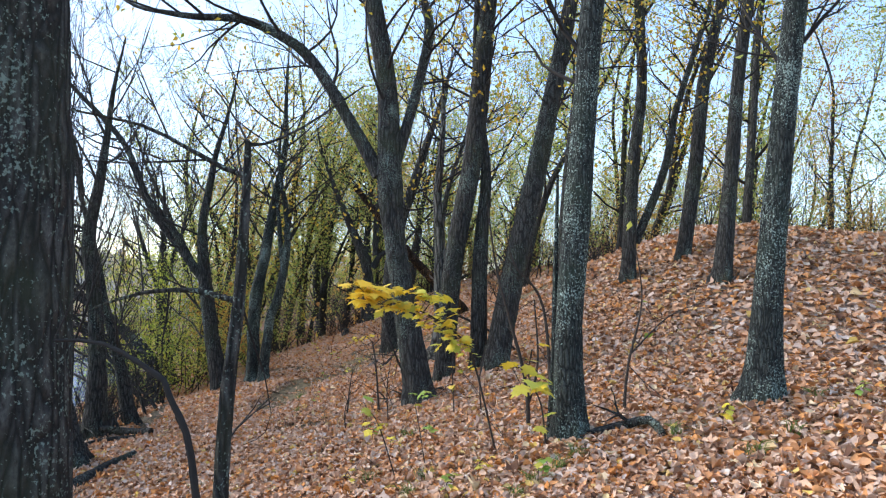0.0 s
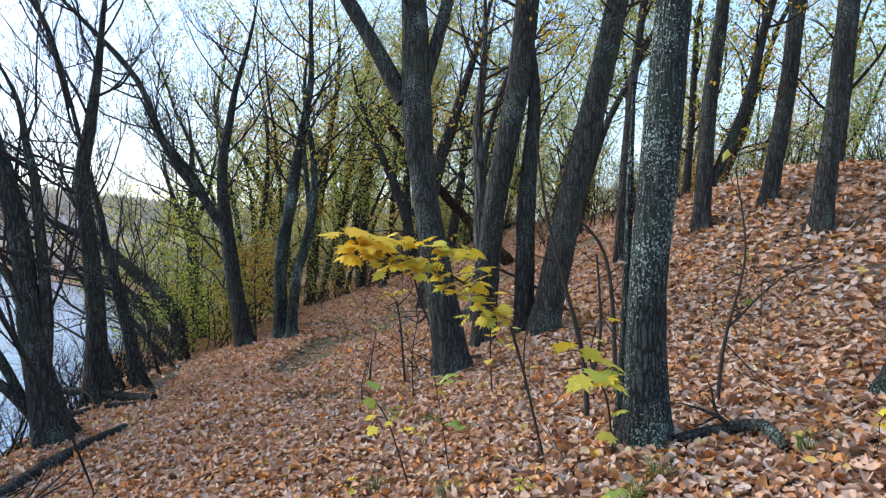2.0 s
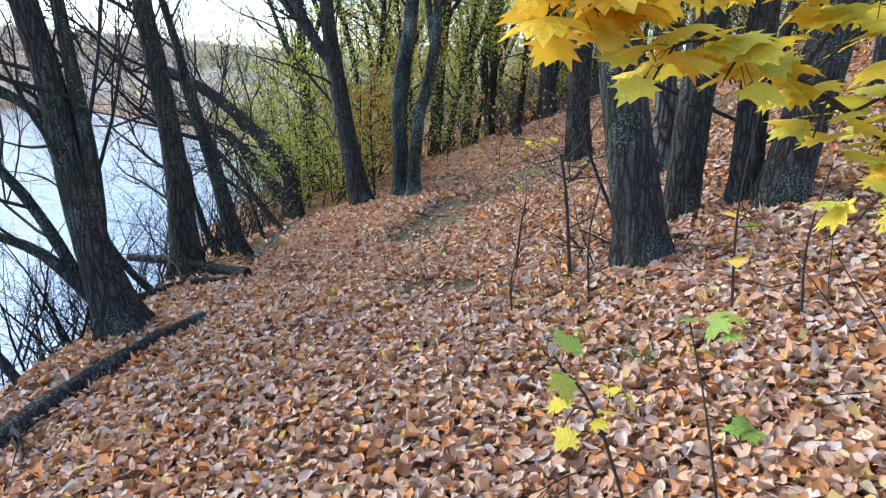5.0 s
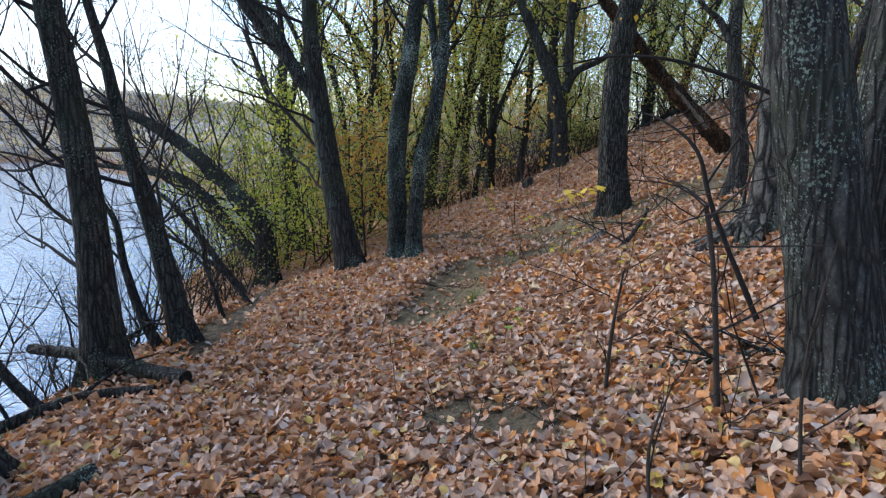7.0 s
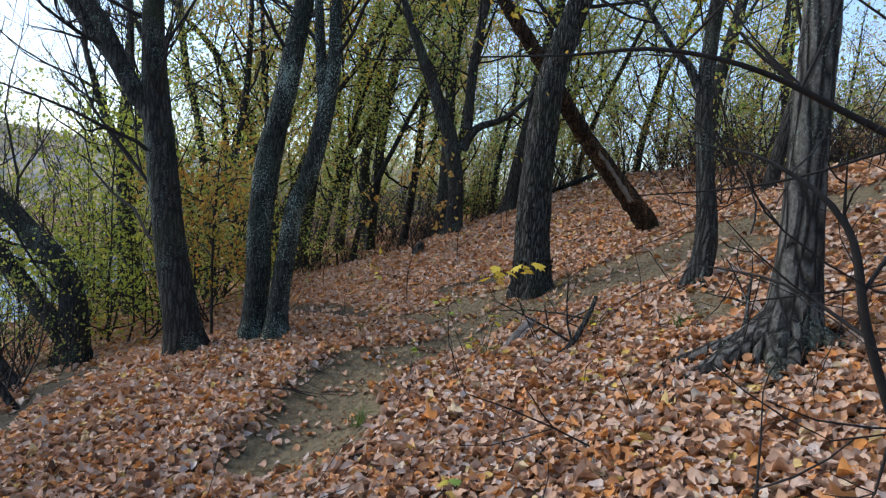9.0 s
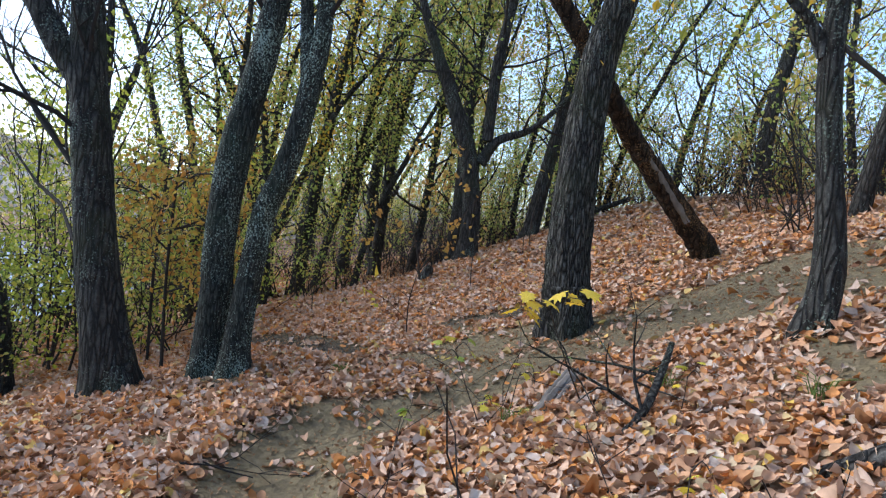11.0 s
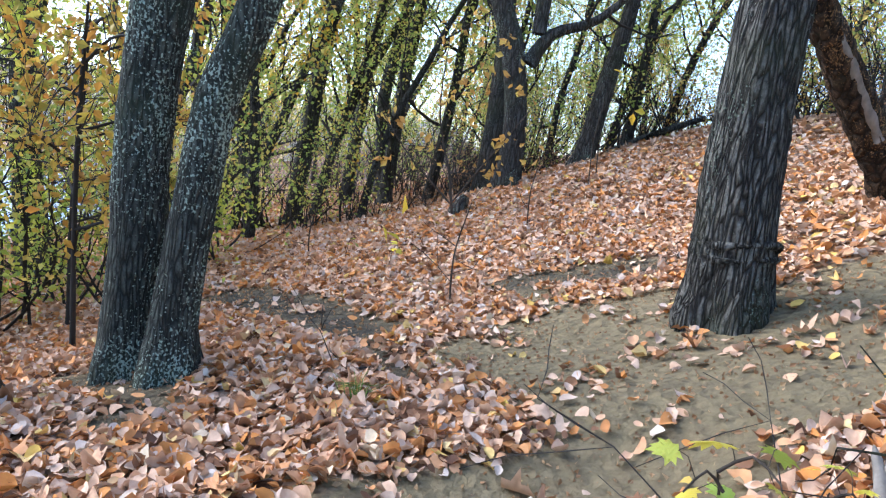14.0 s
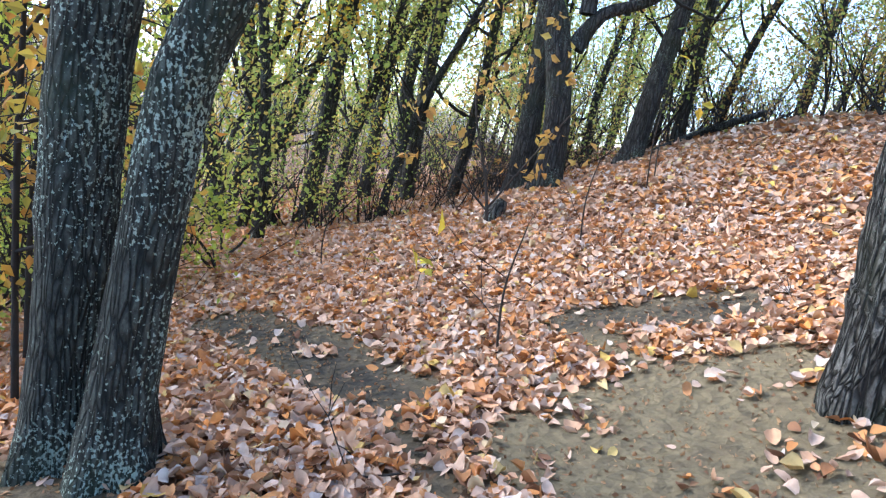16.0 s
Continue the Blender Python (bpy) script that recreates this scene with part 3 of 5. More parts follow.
tree('slope', [(-0.02, 13.39, 0.59, 0.101), (0.06, 13.40, 0.98, 0.094), (0.00, 13.40, 1.59, 0.074), (-0.06, 13.39, 2.09, 0.071), (-0.06, 13.39, 2.59, 0.064)],
     [[(-0.11, 13.39, 2.25, 0.044), (-0.23, 13.38, 2.47, 0.034), (-0.34, 13.37, 2.56, 0.027)]])
old_tree = tree('stumpy', [(-0.06, 11.52, 0.43, 0.198), (-0.03, 11.53, 0.91, 0.129), (-0.04, 11.53, 1.62, 0.106), (-0.04, 11.53, 2.49, 0.096)])
tree('forest', [(-2.43, 21.11, 0.56, 0.190), (-2.44, 21.11, 1.57, 0.159), (-2.61, 21.09, 2.55, 0.156), (-2.74, 21.08, 2.86, 0.149)],
     [[(-2.36, 21.12, 2.35, 0.121), (-2.10, 21.14, 2.78, 0.080), (-1.53, 21.18, 3.04, 0.060), (-0.98, 21.22, 3.60, 0.040)], [(-2.28, 21.12, 2.76, 0.100), (-2.24, 21.12, 4.07, 0.100), (-2.07, 21.14, 5.30, 0.080)]])
tree('forest', [(-2.74, 22.72, 0.86, 0.184), (-2.73, 22.72, 1.81, 0.157), (-2.74, 22.72, 2.62, 0.139)])
tree('forest', [(-1.34, 22.12, 1.12, 0.162), (-1.16, 22.14, 2.20, 0.137), (-0.97, 22.16, 3.33, 0.112)])
tree('forest', [(-6.88, 23.62, -0.78, 0.174), (-7.17, 23.60, 0.62, 0.142), (-7.64, 23.55, 2.85, 0.138)])
tree('forest', [(-7.36, 23.04, -0.90, 0.120), (-7.71, 23.01, 0.52, 0.108), (-7.94, 22.99, 1.82, 0.098)])
tree('forest', [(-7.29, 27.11, -0.53, 0.163), (-7.07, 27.13, 2.34, 0.134), (-6.83, 27.15, 3.79, 0.108)])
tree('forest', [(-5.29, 27.51, 0.35, 0.190), (-5.47, 27.50, 2.23, 0.149), (-5.20, 27.52, 4.08, 0.134)])
tree('forest', [(-6.29, 28.34, 0.03, 0.148), (-6.18, 28.35, 2.24, 0.132), (-5.92, 28.37, 4.19, 0.117)])
tree('bank', [(-8.09, 19.56, -1.22, 0.220), (-8.36, 19.54, 0.15, 0.166), (-8.48, 19.54, 1.62, 0.142)],
     [[(-8.48, 19.54, 1.55, 0.106), (-8.68, 19.52, 2.01, 0.092), (-8.93, 19.51, 2.59, 0.077)], [(-8.46, 19.54, 1.55, 0.099), (-8.30, 19.55, 2.12, 0.084), (-8.12, 19.56, 2.69, 0.070)]])
tree('forest', [(-8.23, 22.87, 0.19, 0.084), (-8.52, 22.85, 2.44, 0.083), (-8.91, 22.82, 3.95, 0.083), (-9.12, 22.80, 5.36, 0.071)])
tree('forest', [(-8.15, 21.80, 0.43, 0.066), (-9.02, 21.73, 3.54, 0.066), (-9.66, 21.68, 4.91, 0.055)])
tree('forest', [(2.62, 21.44, 2.17, 0.150), (2.62, 21.44, 3.57, 0.130), (2.96, 21.47, 5.41, 0.110), (3.06, 21.48, 5.82, 0.100)])
tree('forest', [(-6.31, 24.13, -0.12, 0.155), (-6.13, 24.14, 1.84, 0.129), (-5.86, 24.16, 4.19, 0.116), (-5.55, 24.19, 6.15, 0.090)])
tree('forest', [(-4.91, 26.00, 0.83, 0.144), (-4.74, 26.01, 3.30, 0.129), (-4.40, 26.04, 5.49, 0.129), (-3.84, 26.08, 6.98, 0.100)])
tree('forest', [(-5.94, 26.81, 0.43, 0.136), (-5.68, 26.83, 3.79, 0.121), (-5.34, 26.86, 6.25, 0.105), (-4.93, 26.89, 8.10, 0.090)])
tree('forest', [(4.33, 21.79, 2.67, 0.071), (4.07, 21.77, 4.48, 0.061), (4.05, 21.77, 6.00, 0.051)])

# the big trunk passed at the start, close by
tree("slope", [(-1.36, 2.16, -0.47, 0.23), (-1.38, 2.16, 0.8, 0.175), (-1.44, 2.16, 2.2, 0.17), (-1.52, 2.16, 3.6, 0.17)], leaves=0)


def stem(name, label, rows, side_rows=(), material=STEM, group="", category="sapling", twigs=6, seed=0, leaf=None, count=0, size=0.1):
    """A sapling or upright stick that follows the given rows, with thin side twigs and perhaps leaves."""
    rng = np.random.default_rng(700 + seed)
    rows = np.array(rows, float)
    x, y = rows[0, :2]
    z = gz(x, y)
    root = thing(name, x, y, z, label, category, group)
    rel = rows.copy()
    rel[:, :3] -= (x, y, z)
    rel[0, 2] = -0.06
    line = curve(rel, 0.06)
    s = Soup()
    s.tube(line, 8, True, 0.04, rng)
    s.made("stem", material, root)
    lines = [line]
    for sr in side_rows:
        sr = np.array(sr, float)
        sr[:, :3] -= (x, y, z)
        ll = curve(sr, 0.08)
        b = Soup()
        b.tube(ll, 7, True, 0.04, rng)
        b.made("branch", material, root)
        lines.append(ll)
    ends, t = [], Soup()
    for ll in lines:
        for k in np.linspace(len(ll) * 0.3, len(ll) - 1, twigs).astype(int):
            d = rng.normal(size=3) + (0, 0, 0.4)
            d /= np.linalg.norm(d)
            grown = []
            shoots(rng, ll[k, :3], d, rng.uniform(0.2, 0.6), min(0.006, ll[k, 3] * 0.5), 2, grown, kids=(1, 3))
            for lev, rr in grown:
                t.tube(rr, 3, False)
                ends.append(rr[:, :3])
    if t.v:
        tagged(t.made("twigwork", TWIG, root), kind="stuff")
    if count and ends:
        pool = np.concatenate(ends)
        v, f = leaf_cards(rng, pool[rng.integers(0, len(pool), count)], size, 0.03)
        mesh_object("foliage", v, f, leaf, root, False)
    return root


stem("snapped_sapling", "broken-topped grey sapling with bare side branches",
     [(-0.75, 2.4, -0.3, 0.036), (-0.73, 2.4, 0.95, 0.031), (-0.68, 2.4, 1.55, 0.025), (-0.66, 2.4, 2.03, 0.017), (-0.66, 2.4, 2.17, 0.012)],
     [[(-0.70, 2.4, 1.53, 0.013), (-0.86, 2.4, 1.57, 0.011), (-1.06, 2.39, 1.56, 0.008), (-1.25, 2.38, 1.50, 0.004)],
      [(-0.66, 2.4, 2.16, 0.008), (-0.59, 2.4, 2.16, 0.006), (-0.44, 2.41, 2.23, 0.005), (-0.2, 2.42, 2.4, 0.003)],
      [(-0.66, 2.4, 2.03, 0.011), (-0.75, 2.4, 2.06, 0.011), (-0.90, 2.4, 2.14, 0.009), (-1.08, 2.39, 2.23, 0.007), (-1.4, 2.38, 2.3, 0.004)]], BARK["slope"], twigs=4, seed=1)
stem("bent_sapling", "thin dark sapling bent over sideways", [(-0.62, 2.0, -0.28, 0.016), (-0.68, 2.0, 0.88, 0.013), (-0.78, 2.0, 1.22, 0.011), (-0.83, 2.0, 1.29, 0.010), (-1.01, 2.0, 1.39, 0.007), (-1.17, 1.99, 1.40, 0.005)], material=TWIG, twigs=4, seed=2)
stem("sapling", "bare forked sapling growing from fallen leaves", [(0.89, 6.10, 0.30, 0.021), (0.86, 6.09, 0.74, 0.018), (0.70, 6.05, 1.36, 0.014), (0.58, 6.02, 1.82, 0.010), (0.5, 6.0, 2.4, 0.005)],
     [[(0.87, 6.1, 0.45, 0.014), (0.98, 6.12, 0.9, 0.011), (0.95, 6.1, 1.5, 0.007)]], twigs=6, seed=3)
stem("sapling", "bare thin sapling growing from fallen leaves", [(1.19, 6.63, 0.39, 0.021), (1.10, 6.60, 1.42, 0.014), (0.80, 6.52, 1.86, 0.009), (0.7, 6.5, 2.3, 0.005)], twigs=7, seed=4)
stem("sapling", "slim double stem close beside a lichen-spotted trunk", [(1.00, 5.55, 0.31, 0.040), (1.05, 5.58, 0.97, 0.029), (1.07, 5.59, 1.69, 0.025), (1.1, 5.6, 2.6, 0.012)], material=BARK["lichen"], twigs=2, seed=5)
stem("sapling", "bare snapped sapling standing in fallen leaves", [(-0.78, 8.64, -0.03, 0.0142), (-0.83, 8.63, 0.58, 0.0120), (-0.88, 8.62, 0.92, 0.0105)],
     [[(-0.88, 8.62, 0.91, 0.0053), (-1.0, 8.63, 1.0, 0.0037), (-1.25, 8.66, 1.03, 0.0025)], [(-0.87, 8.62, 0.86, 0.0067), (-0.7, 8.6, 1.1, 0.0045), (-0.95, 8.55, 1.5, 0.0030)]], twigs=5, seed=6)
stem("sapling", "short bare stick standing in fallen leaves", [(-1.28, 9.09, -0.13, 0.0130), (-1.25, 9.1, 0.2, 0.0091), (-1.20, 9.11, 0.53, 0.0052)], twigs=5, seed=7)
stem("sapling", "dark bare sapling with long arching branches", [(-0.40, 9.61, 0.19, 0.0168), (-0.71, 9.58, 0.79, 0.0144), (-0.82, 9.57, 1.14, 0.0108), (-1.02, 9.65, 1.32, 0.0060), (-1.2, 9.8, 1.38, 0.0025)],
     [[(-0.76, 9.57, 0.95, 0.0072), (-0.5, 9.6, 1.5, 0.0054), (-0.9, 9.7, 1.9, 0.0030)], [(-0.72, 9.58, 0.82, 0.0072), (-0.9, 9.75, 0.95, 0.0048), (-1.1, 10.0, 0.98, 0.0025)]], material=TWIG, twigs=5, seed=8)
stem("sapling", "bare twiggy sapling beside a tree foot", [(1.75, 6.0, 0.35, 0.016), (1.8, 6.0, 0.9, 0.013), (1.95, 6.05, 1.5, 0.008), (1.9, 6.1, 2.1, 0.004)],
     [[(1.82, 6.0, 1.0, 0.009), (2.2, 6.05, 1.35, 0.006), (2.6, 6.1, 1.5, 0.003)]], twigs=6, seed=9, leaf=GREEN, count=5)
stem("shrub", "twiggy shrub holding a few orange leaves", [(-3.0, 19.3, 0.25, 0.018), (-3.1, 19.3, 0.7, 0.014), (-3.3, 19.3, 1.4, 0.008), (-3.3, 19.3, 2.2, 0.004)],
     [[(-3.05, 19.3, 0.4, 0.012), (-2.6, 19.2, 1.1, 0.008), (-2.2, 19.2, 1.7, 0.004)], [(-3.05, 19.3, 0.4, 0.012), (-3.6, 19.3, 0.9, 0.008), (-4.1, 19.4, 1.5, 0.004)], [(-3.1, 19.3, 0.7, 0.01), (-2.9, 19.5, 1.5, 0.007), (-2.7, 19.5, 2.3, 0.004)]],
     category="shrub", twigs=9, seed=10, leaf=ORANGE, count=170, size=0.085)
stem("layered_sapling", "slim young tree with tiered orange and gold leaves", [(-5.15, 15.75, -0.7, 0.019), (-5.18, 15.72, 0.2, 0.016), (-5.15, 15.66, 0.9, 0.016), (-5.1, 15.6, 1.5, 0.007)],
     [[(-5.18, 15.72, 0.1 + 0.21 * k, 0.011), (-5.17 + 0.42 * math.cos(2.4 * k), 15.7 + 0.42 * math.sin(2.4 * k), 0.26 + 0.21 * k, 0.008), (-5.17 + 0.85 * math.cos(2.4 * k + 0.2), 15.7 + 0.85 * math.sin(2.4 * k + 0.2), 0.28 + 0.2 * k, 0.003)] for k in range(7)],
     material=TWIG, category="tree", twigs=11, seed=11, leaf=TIER, count=1150, size=0.06)
stem("layered_sapling", "slim young tree with tiered orange and gold leaves", [(-5.75, 16.6, -0.7, 0.020), (-5.78, 16.6, 0.2, 0.017), (-5.75, 16.6, 0.9, 0.016), (-5.7, 16.55, 1.6, 0.007)],
     [[(-5.78, 16.6, 0.0 + 0.21 * k, 0.011), (-5.76 + 0.42 * math.cos(2.1 * k), 16.6 + 0.42 * math.sin(2.1 * k), 0.16 + 0.21 * k, 0.008), (-5.76 + 0.8 * math.cos(2.1 * k + 0.2), 16.6 + 0.8 * math.sin(2.1 * k + 0.2), 0.18 + 0.2 * k, 0.003)] for k in range(7)],
     material=TWIG, category="tree", twigs=10, seed=12, leaf=TIER, count=750, size=0.06)
for k, (sx, sy, h) in enumerate(((-2.75, 16.2, 0.75), (-2.2, 18.2, 0.8), (-1.5, 19.6, 1.1), (-1.4, 19.8, 0.9), (-4.4, 18.5, 0.6), (-6.2, 17.3, 0.7), (-5.9, 17.6, 0.6), (-1.1, 7.9, 0.5), (-0.6, 8.0, 0.9), (0.2, 7.4, 1.2), (0.5, 7.2, 0.8))):
    stem("sapling", "thin bare seedling standing in fallen leaves", [(sx, sy, 0, 0.008), (sx - 0.02, sy, gz(sx, sy) + h * 0.5, 0.006), (sx + 0.05, sy, gz(sx, sy) + h, 0.003)], twigs=3, seed=20 + k, group="bare seedlings", leaf=YELLOW, count=4 if k % 3 == 0 else 0)


LEANING = [[(-5.95, 13.43, -0.8, 0.055), (-6.25, 13.43, -0.52, 0.05), (-6.70, 13.43, 0.04, 0.042), (-7.14, 13.43, 0.50, 0.032), (-7.53, 13.40, 0.64, 0.022), (-8.3, 13.3, 0.8, 0.008)],
           [(-5.25, 10.70, -0.7, 0.06), (-5.48, 10.72, -0.29, 0.045), (-5.63, 10.75, 0.13, 0.036), (-5.70, 10.78, 0.47, 0.028), (-5.84, 10.78, 0.70, 0.02), (-6.2, 10.7, 1.4, 0.006)],
           [(-5.32, 11.84, -0.7, 0.034), (-5.41, 11.84, -0.39, 0.028), (-5.50, 11.84, -0.11, 0.022), (-5.55, 11.84, 0.23, 0.014), (-5.7, 11.8, 0.8, 0.005)],
           [(-5.0, 9.2, -0.75, 0.045), (-5.35, 9.15, -0.35, 0.036), (-5.7, 9.1, 0.2, 0.028), (-5.9, 9.1, 0.9, 0.016), (-6.2, 9.0, 1.6, 0.005)],
           [(-5.4, 12.6, -0.75, 0.035), (-5.75, 12.6, -0.35, 0.028), (-6.2, 12.5, 0.0, 0.02), (-6.9, 12.4, 0.35, 0.007)],
           [(-4.75, 7.3, -0.75, 0.04), (-5.1, 7.2, -0.3, 0.032), (-5.6, 7.0, 0.1, 0.024), (-6.3, 6.8, 0.7, 0.008)],
           [(-4.9, 6.4, -0.8, 0.035), (-5.2, 6.4, -0.5, 0.028), (-5.8, 6.2, -0.2, 0.02), (-6.6, 6.0, 0.1, 0.007)]]
for k, rows in enumerate(LEANING):
    x, y, z = rows[2][:3]
    stem("leaning_sapling", "thin black sapling leaning out over the river", rows,
         [[(x, y, z, 0.014), (x - 0.35, y - 0.1, z + 0.35, 0.009), (x - 0.9, y - 0.2, z + 0.45, 0.003)], [(x, y, z, 0.012), (x + 0.05, y - 0.1, z + 0.4, 0.008), (x - 0.2, y - 0.2, z + 1.0, 0.003)]],
         material=BARK["bank"], group="leaning bank saplings", twigs=8, seed=90 + k)
stem("sapling", "leaning sapling whose long dark branch arches across the path", [(1.25, 10.1, 0.7, 0.0204), (0.75, 10.15, 0.98, 0.0192), (0.2, 10.2, 1.24, 0.0180), (-0.19, 10.2, 1.42, 0.0162), (-0.50, 10.2, 1.56, 0.0144), (-0.91, 10.1, 1.69, 0.0108), (-1.28, 10.0, 1.72, 0.0078), (-1.60, 9.9, 1.66, 0.0048), (-1.95, 9.8, 1.61, 0.0025)],
     [[(-0.6, 10.2, 1.58, 0.0060), (-0.85, 10.3, 1.85, 0.0042), (-1.1, 10.4, 2.2, 0.0025)], [(-0.3, 10.2, 1.47, 0.0066), (-0.75, 10.3, 1.30, 0.0048), (-1.25, 10.4, 1.22, 0.0025)], [(0.2, 10.2, 1.24, 0.0072), (-0.3, 10.1, 0.98, 0.0048), (-0.9, 10.0, 0.86, 0.0025)]], material=TWIG, twigs=7, seed=99)


# ---------------------------------------------------------------- maple saplings with large leaves

def maple_leaf_mesh(name, curl, material):
    """A five-lobed leaf, its stalk at the origin, about 1 long, cupped and drooping."""
    half = [(0.06, -0.04), (0.36, -0.10), (0.30, 0.10), (0.62, 0.16), (0.46, 0.30), (0.66, 0.52), (0.40, 0.50), (0.30, 0.58), (0.22, 0.86), (0.12, 0.78)]
    ring = [(x, y) for x, y in half] + [(0.0, 1.05)] + [(-x, y) for x, y in reversed(half)]
    pts = [(0.0, 0.30)] + ring
    v = [(x, y, -curl * (x * x * 0.7 + (y - 0.3) ** 2 * 0.45) + 0.05 * abs(x)) for x, y in pts]
    n = len(ring)
    f = [(0, 1 + k, 1 + (k + 1) % n) for k in range(n)]
    me = bpy.data.meshes.new(name)
    me.from_pydata(v, [], f)
    me.materials.append(material)
    me.polygons.foreach_set("use_smooth", np.ones(n, bool))
    return me


def plain_leaf(name, stops):
    """Leaf colour that differs from leaf to leaf."""
    n = Nodes(name, 0.5, 0.3)
    info = n.add("ShaderNodeObjectInfo")
    col = n.ramp(info.outputs["Random"], stops)
    vec = n.coords()
    blot = n.noise(vec, 5.0, 4.0)
    col = n.mix(n.ramp(blot, [(0.55, (0, 0, 0)), (0.8, (0.6, 0.6, 0.6))]), col, (0.42, 0.20, 0.03))
    wave = n.noise(vec, 9.0, 3.0)
    bmp = n.add("ShaderNodeBump", Strength=0.4, Distance=0.05)
    n.link(wave, bmp.inputs["Height"])
    n.link(bmp.outputs[0], n.bsdf.inputs["Normal"])
    n.link(col, n.bsdf.inputs["Base Color"])
    tr = n.add("ShaderNodeBsdfTranslucent")
    n.link(col, tr.inputs["Color"])
    ms = n.tree.nodes.new("ShaderNodeMixShader")
    ms.inputs[0].default_value = 0.35
    n.link(n.bsdf.outputs[0], ms.inputs[1])
    n.link(tr.outputs[0], ms.inputs[2])
    n.link(ms.outputs[0], n.tree.nodes["Material Output"].inputs["Surface"])
    return n.mat


GOLD = plain_leaf("gold_leaf", [(0.0, (0.80, 0.50, 0.03)), (0.5, (0.86, 0.62, 0.05)), (1.0, (0.80, 0.62, 0.08))])
LIME = plain_leaf("lime_leaf", [(0.0, (0.84, 0.62, 0.05)), (0.5, (0.74, 0.64, 0.08)), (1.0, (0.52, 0.55, 0.09))])
FRESH = plain_leaf("fresh_leaf", [(0.0, (0.22, 0.38, 0.07)), (0.6, (0.32, 0.44, 0.08)), (1.0, (0.60, 0.50, 0.07))])
leaf_shapes = {m.name: [maple_leaf_mesh("maple_leaf", c, m) for c in (0.25, 0.5, 0.8)] for m in (GOLD, LIME, FRESH)}


def maple(label, rows, sprays, seed, group="maple saplings"):
    """A young maple: a thin stem, and sprays (from, to, leaves, size, material) of single leaves along side twigs."""
    rng = np.random.default_rng(900 + seed)
    rows = np.array(rows, float)
    x, y = rows[0, :2]
    z = gz(x, y)
    root = thing("maple_sapling", x, y, z, label, "sapling", group)
    base = np.array((x, y, z))
    rel = rows.copy()
    rel[:, :3] -= base
    rel[0, 2] = -0.05
    s = Soup()
    s.tube(curve(rel, 0.05), 7, True, 0.03, rng)
    s.made("stem", STEM, root)
    for a, b, count, size, mat in sprays:
        size, count = size * 0.62, int(count * 2.2 + 0.5)
        a, b = np.array(a) - base, np.array(b) - base
        line = curve([(*a, 0.004), (*((a + b) / 2 + (0, 0, 0.04)), 0.003), (*b, 0.002)], 0.05)
        t = Soup()
        t.tube(line, 5, True)
        t.made("twig", STEM, root)
        for k in range(count):
            p = line[int(rng.uniform(0.1, 1.0) * (len(line) - 1)), :3]
            way = rng.uniform(0, 2 * math.pi)
            q = p + np.array((math.cos(way), math.sin(way), 0.0)) * size * rng.uniform(0.25, 0.8) + (0, 0, rng.uniform(-0.06, 0.05))
            st = Soup()
            st.tube([(*p, 0.0012), (*((p + q) / 2 + (0, 0, 0.015)), 0.001), (*q, 0.001)], 3, False)
            st.made("leaf_stalk", STEM, root)
            ob = new("leaf", leaf_shapes[mat.name][rng.integers(0, 3)])
            ob.parent = root
            sz = size * rng.uniform(0.75, 1.25)
            ob.matrix_basis = Matrix.Translation(q) @ Euler((radians(rng.uniform(-42, 12)), radians(rng.uniform(-25, 25)), way - math.pi / 2)).to_matrix().to_4x4() @ Matrix.Diagonal((sz, sz, sz, 1))
    return root


maple("young maple with large golden and lime leaves over the slope",
      [(0.56, 5.58, 0.19, 0.010), (0.38, 5.5, 0.89, 0.009), (0.25, 5.35, 1.18, 0.008), (-0.09, 5.15, 1.42, 0.007), (-0.39, 4.95, 1.53, 0.005), (-0.53, 4.85, 1.57, 0.003)],
      [((-0.39, 4.95, 1.53), (-0.49, 4.8, 1.61), 6, 0.21, GOLD),
       ((-0.48, 4.88, 1.54), (-0.61, 4.75, 1.59), 5, 0.17, GOLD),
       ((-0.46, 4.9, 1.53), (-0.57, 4.8, 1.49), 5, 0.17, GOLD),
       ((-0.28, 5.0, 1.5), (-0.3, 4.9, 1.58), 5, 0.13, GOLD),
       ((-0.16, 5.1, 1.46), (-0.14, 4.95, 1.59), 6, 0.13, GOLD),
       ((-0.08, 5.1, 1.43), (0.05, 5.0, 1.57), 5, 0.13, LIME),
       ((-0.28, 5.0, 1.48), (-0.38, 4.9, 1.38), 6, 0.14, LIME),
       ((-0.16, 5.08, 1.44), (-0.24, 4.95, 1.41), 6, 0.13, LIME),
       ((-0.06, 5.15, 1.41), (0.09, 5.05, 1.51), 4, 0.15, LIME),
       ((0.01, 5.2, 1.35), (-0.06, 5.05, 1.3), 5, 0.12, LIME),
       ((0.04, 5.2, 1.34), (0.24, 5.1, 1.38), 5, 0.13, LIME),
       ((0.14, 5.3, 1.26), (0.09, 5.15, 1.28), 4, 0.12, LIME),
       ((0.2, 5.33, 1.22), (0.18, 5.15, 1.24), 4, 0.12, GOLD),
       ((0.25, 5.35, 1.18), (0.07, 5.2, 1.1), 7, 0.14, LIME),
       ((0.28, 5.4, 1.11), (0.23, 5.25, 1.13), 4, 0.11, LIME),
       ((0.35, 5.48, 0.95), (0.37, 5.4, 0.99), 3, 0.09, LIME)], 1)
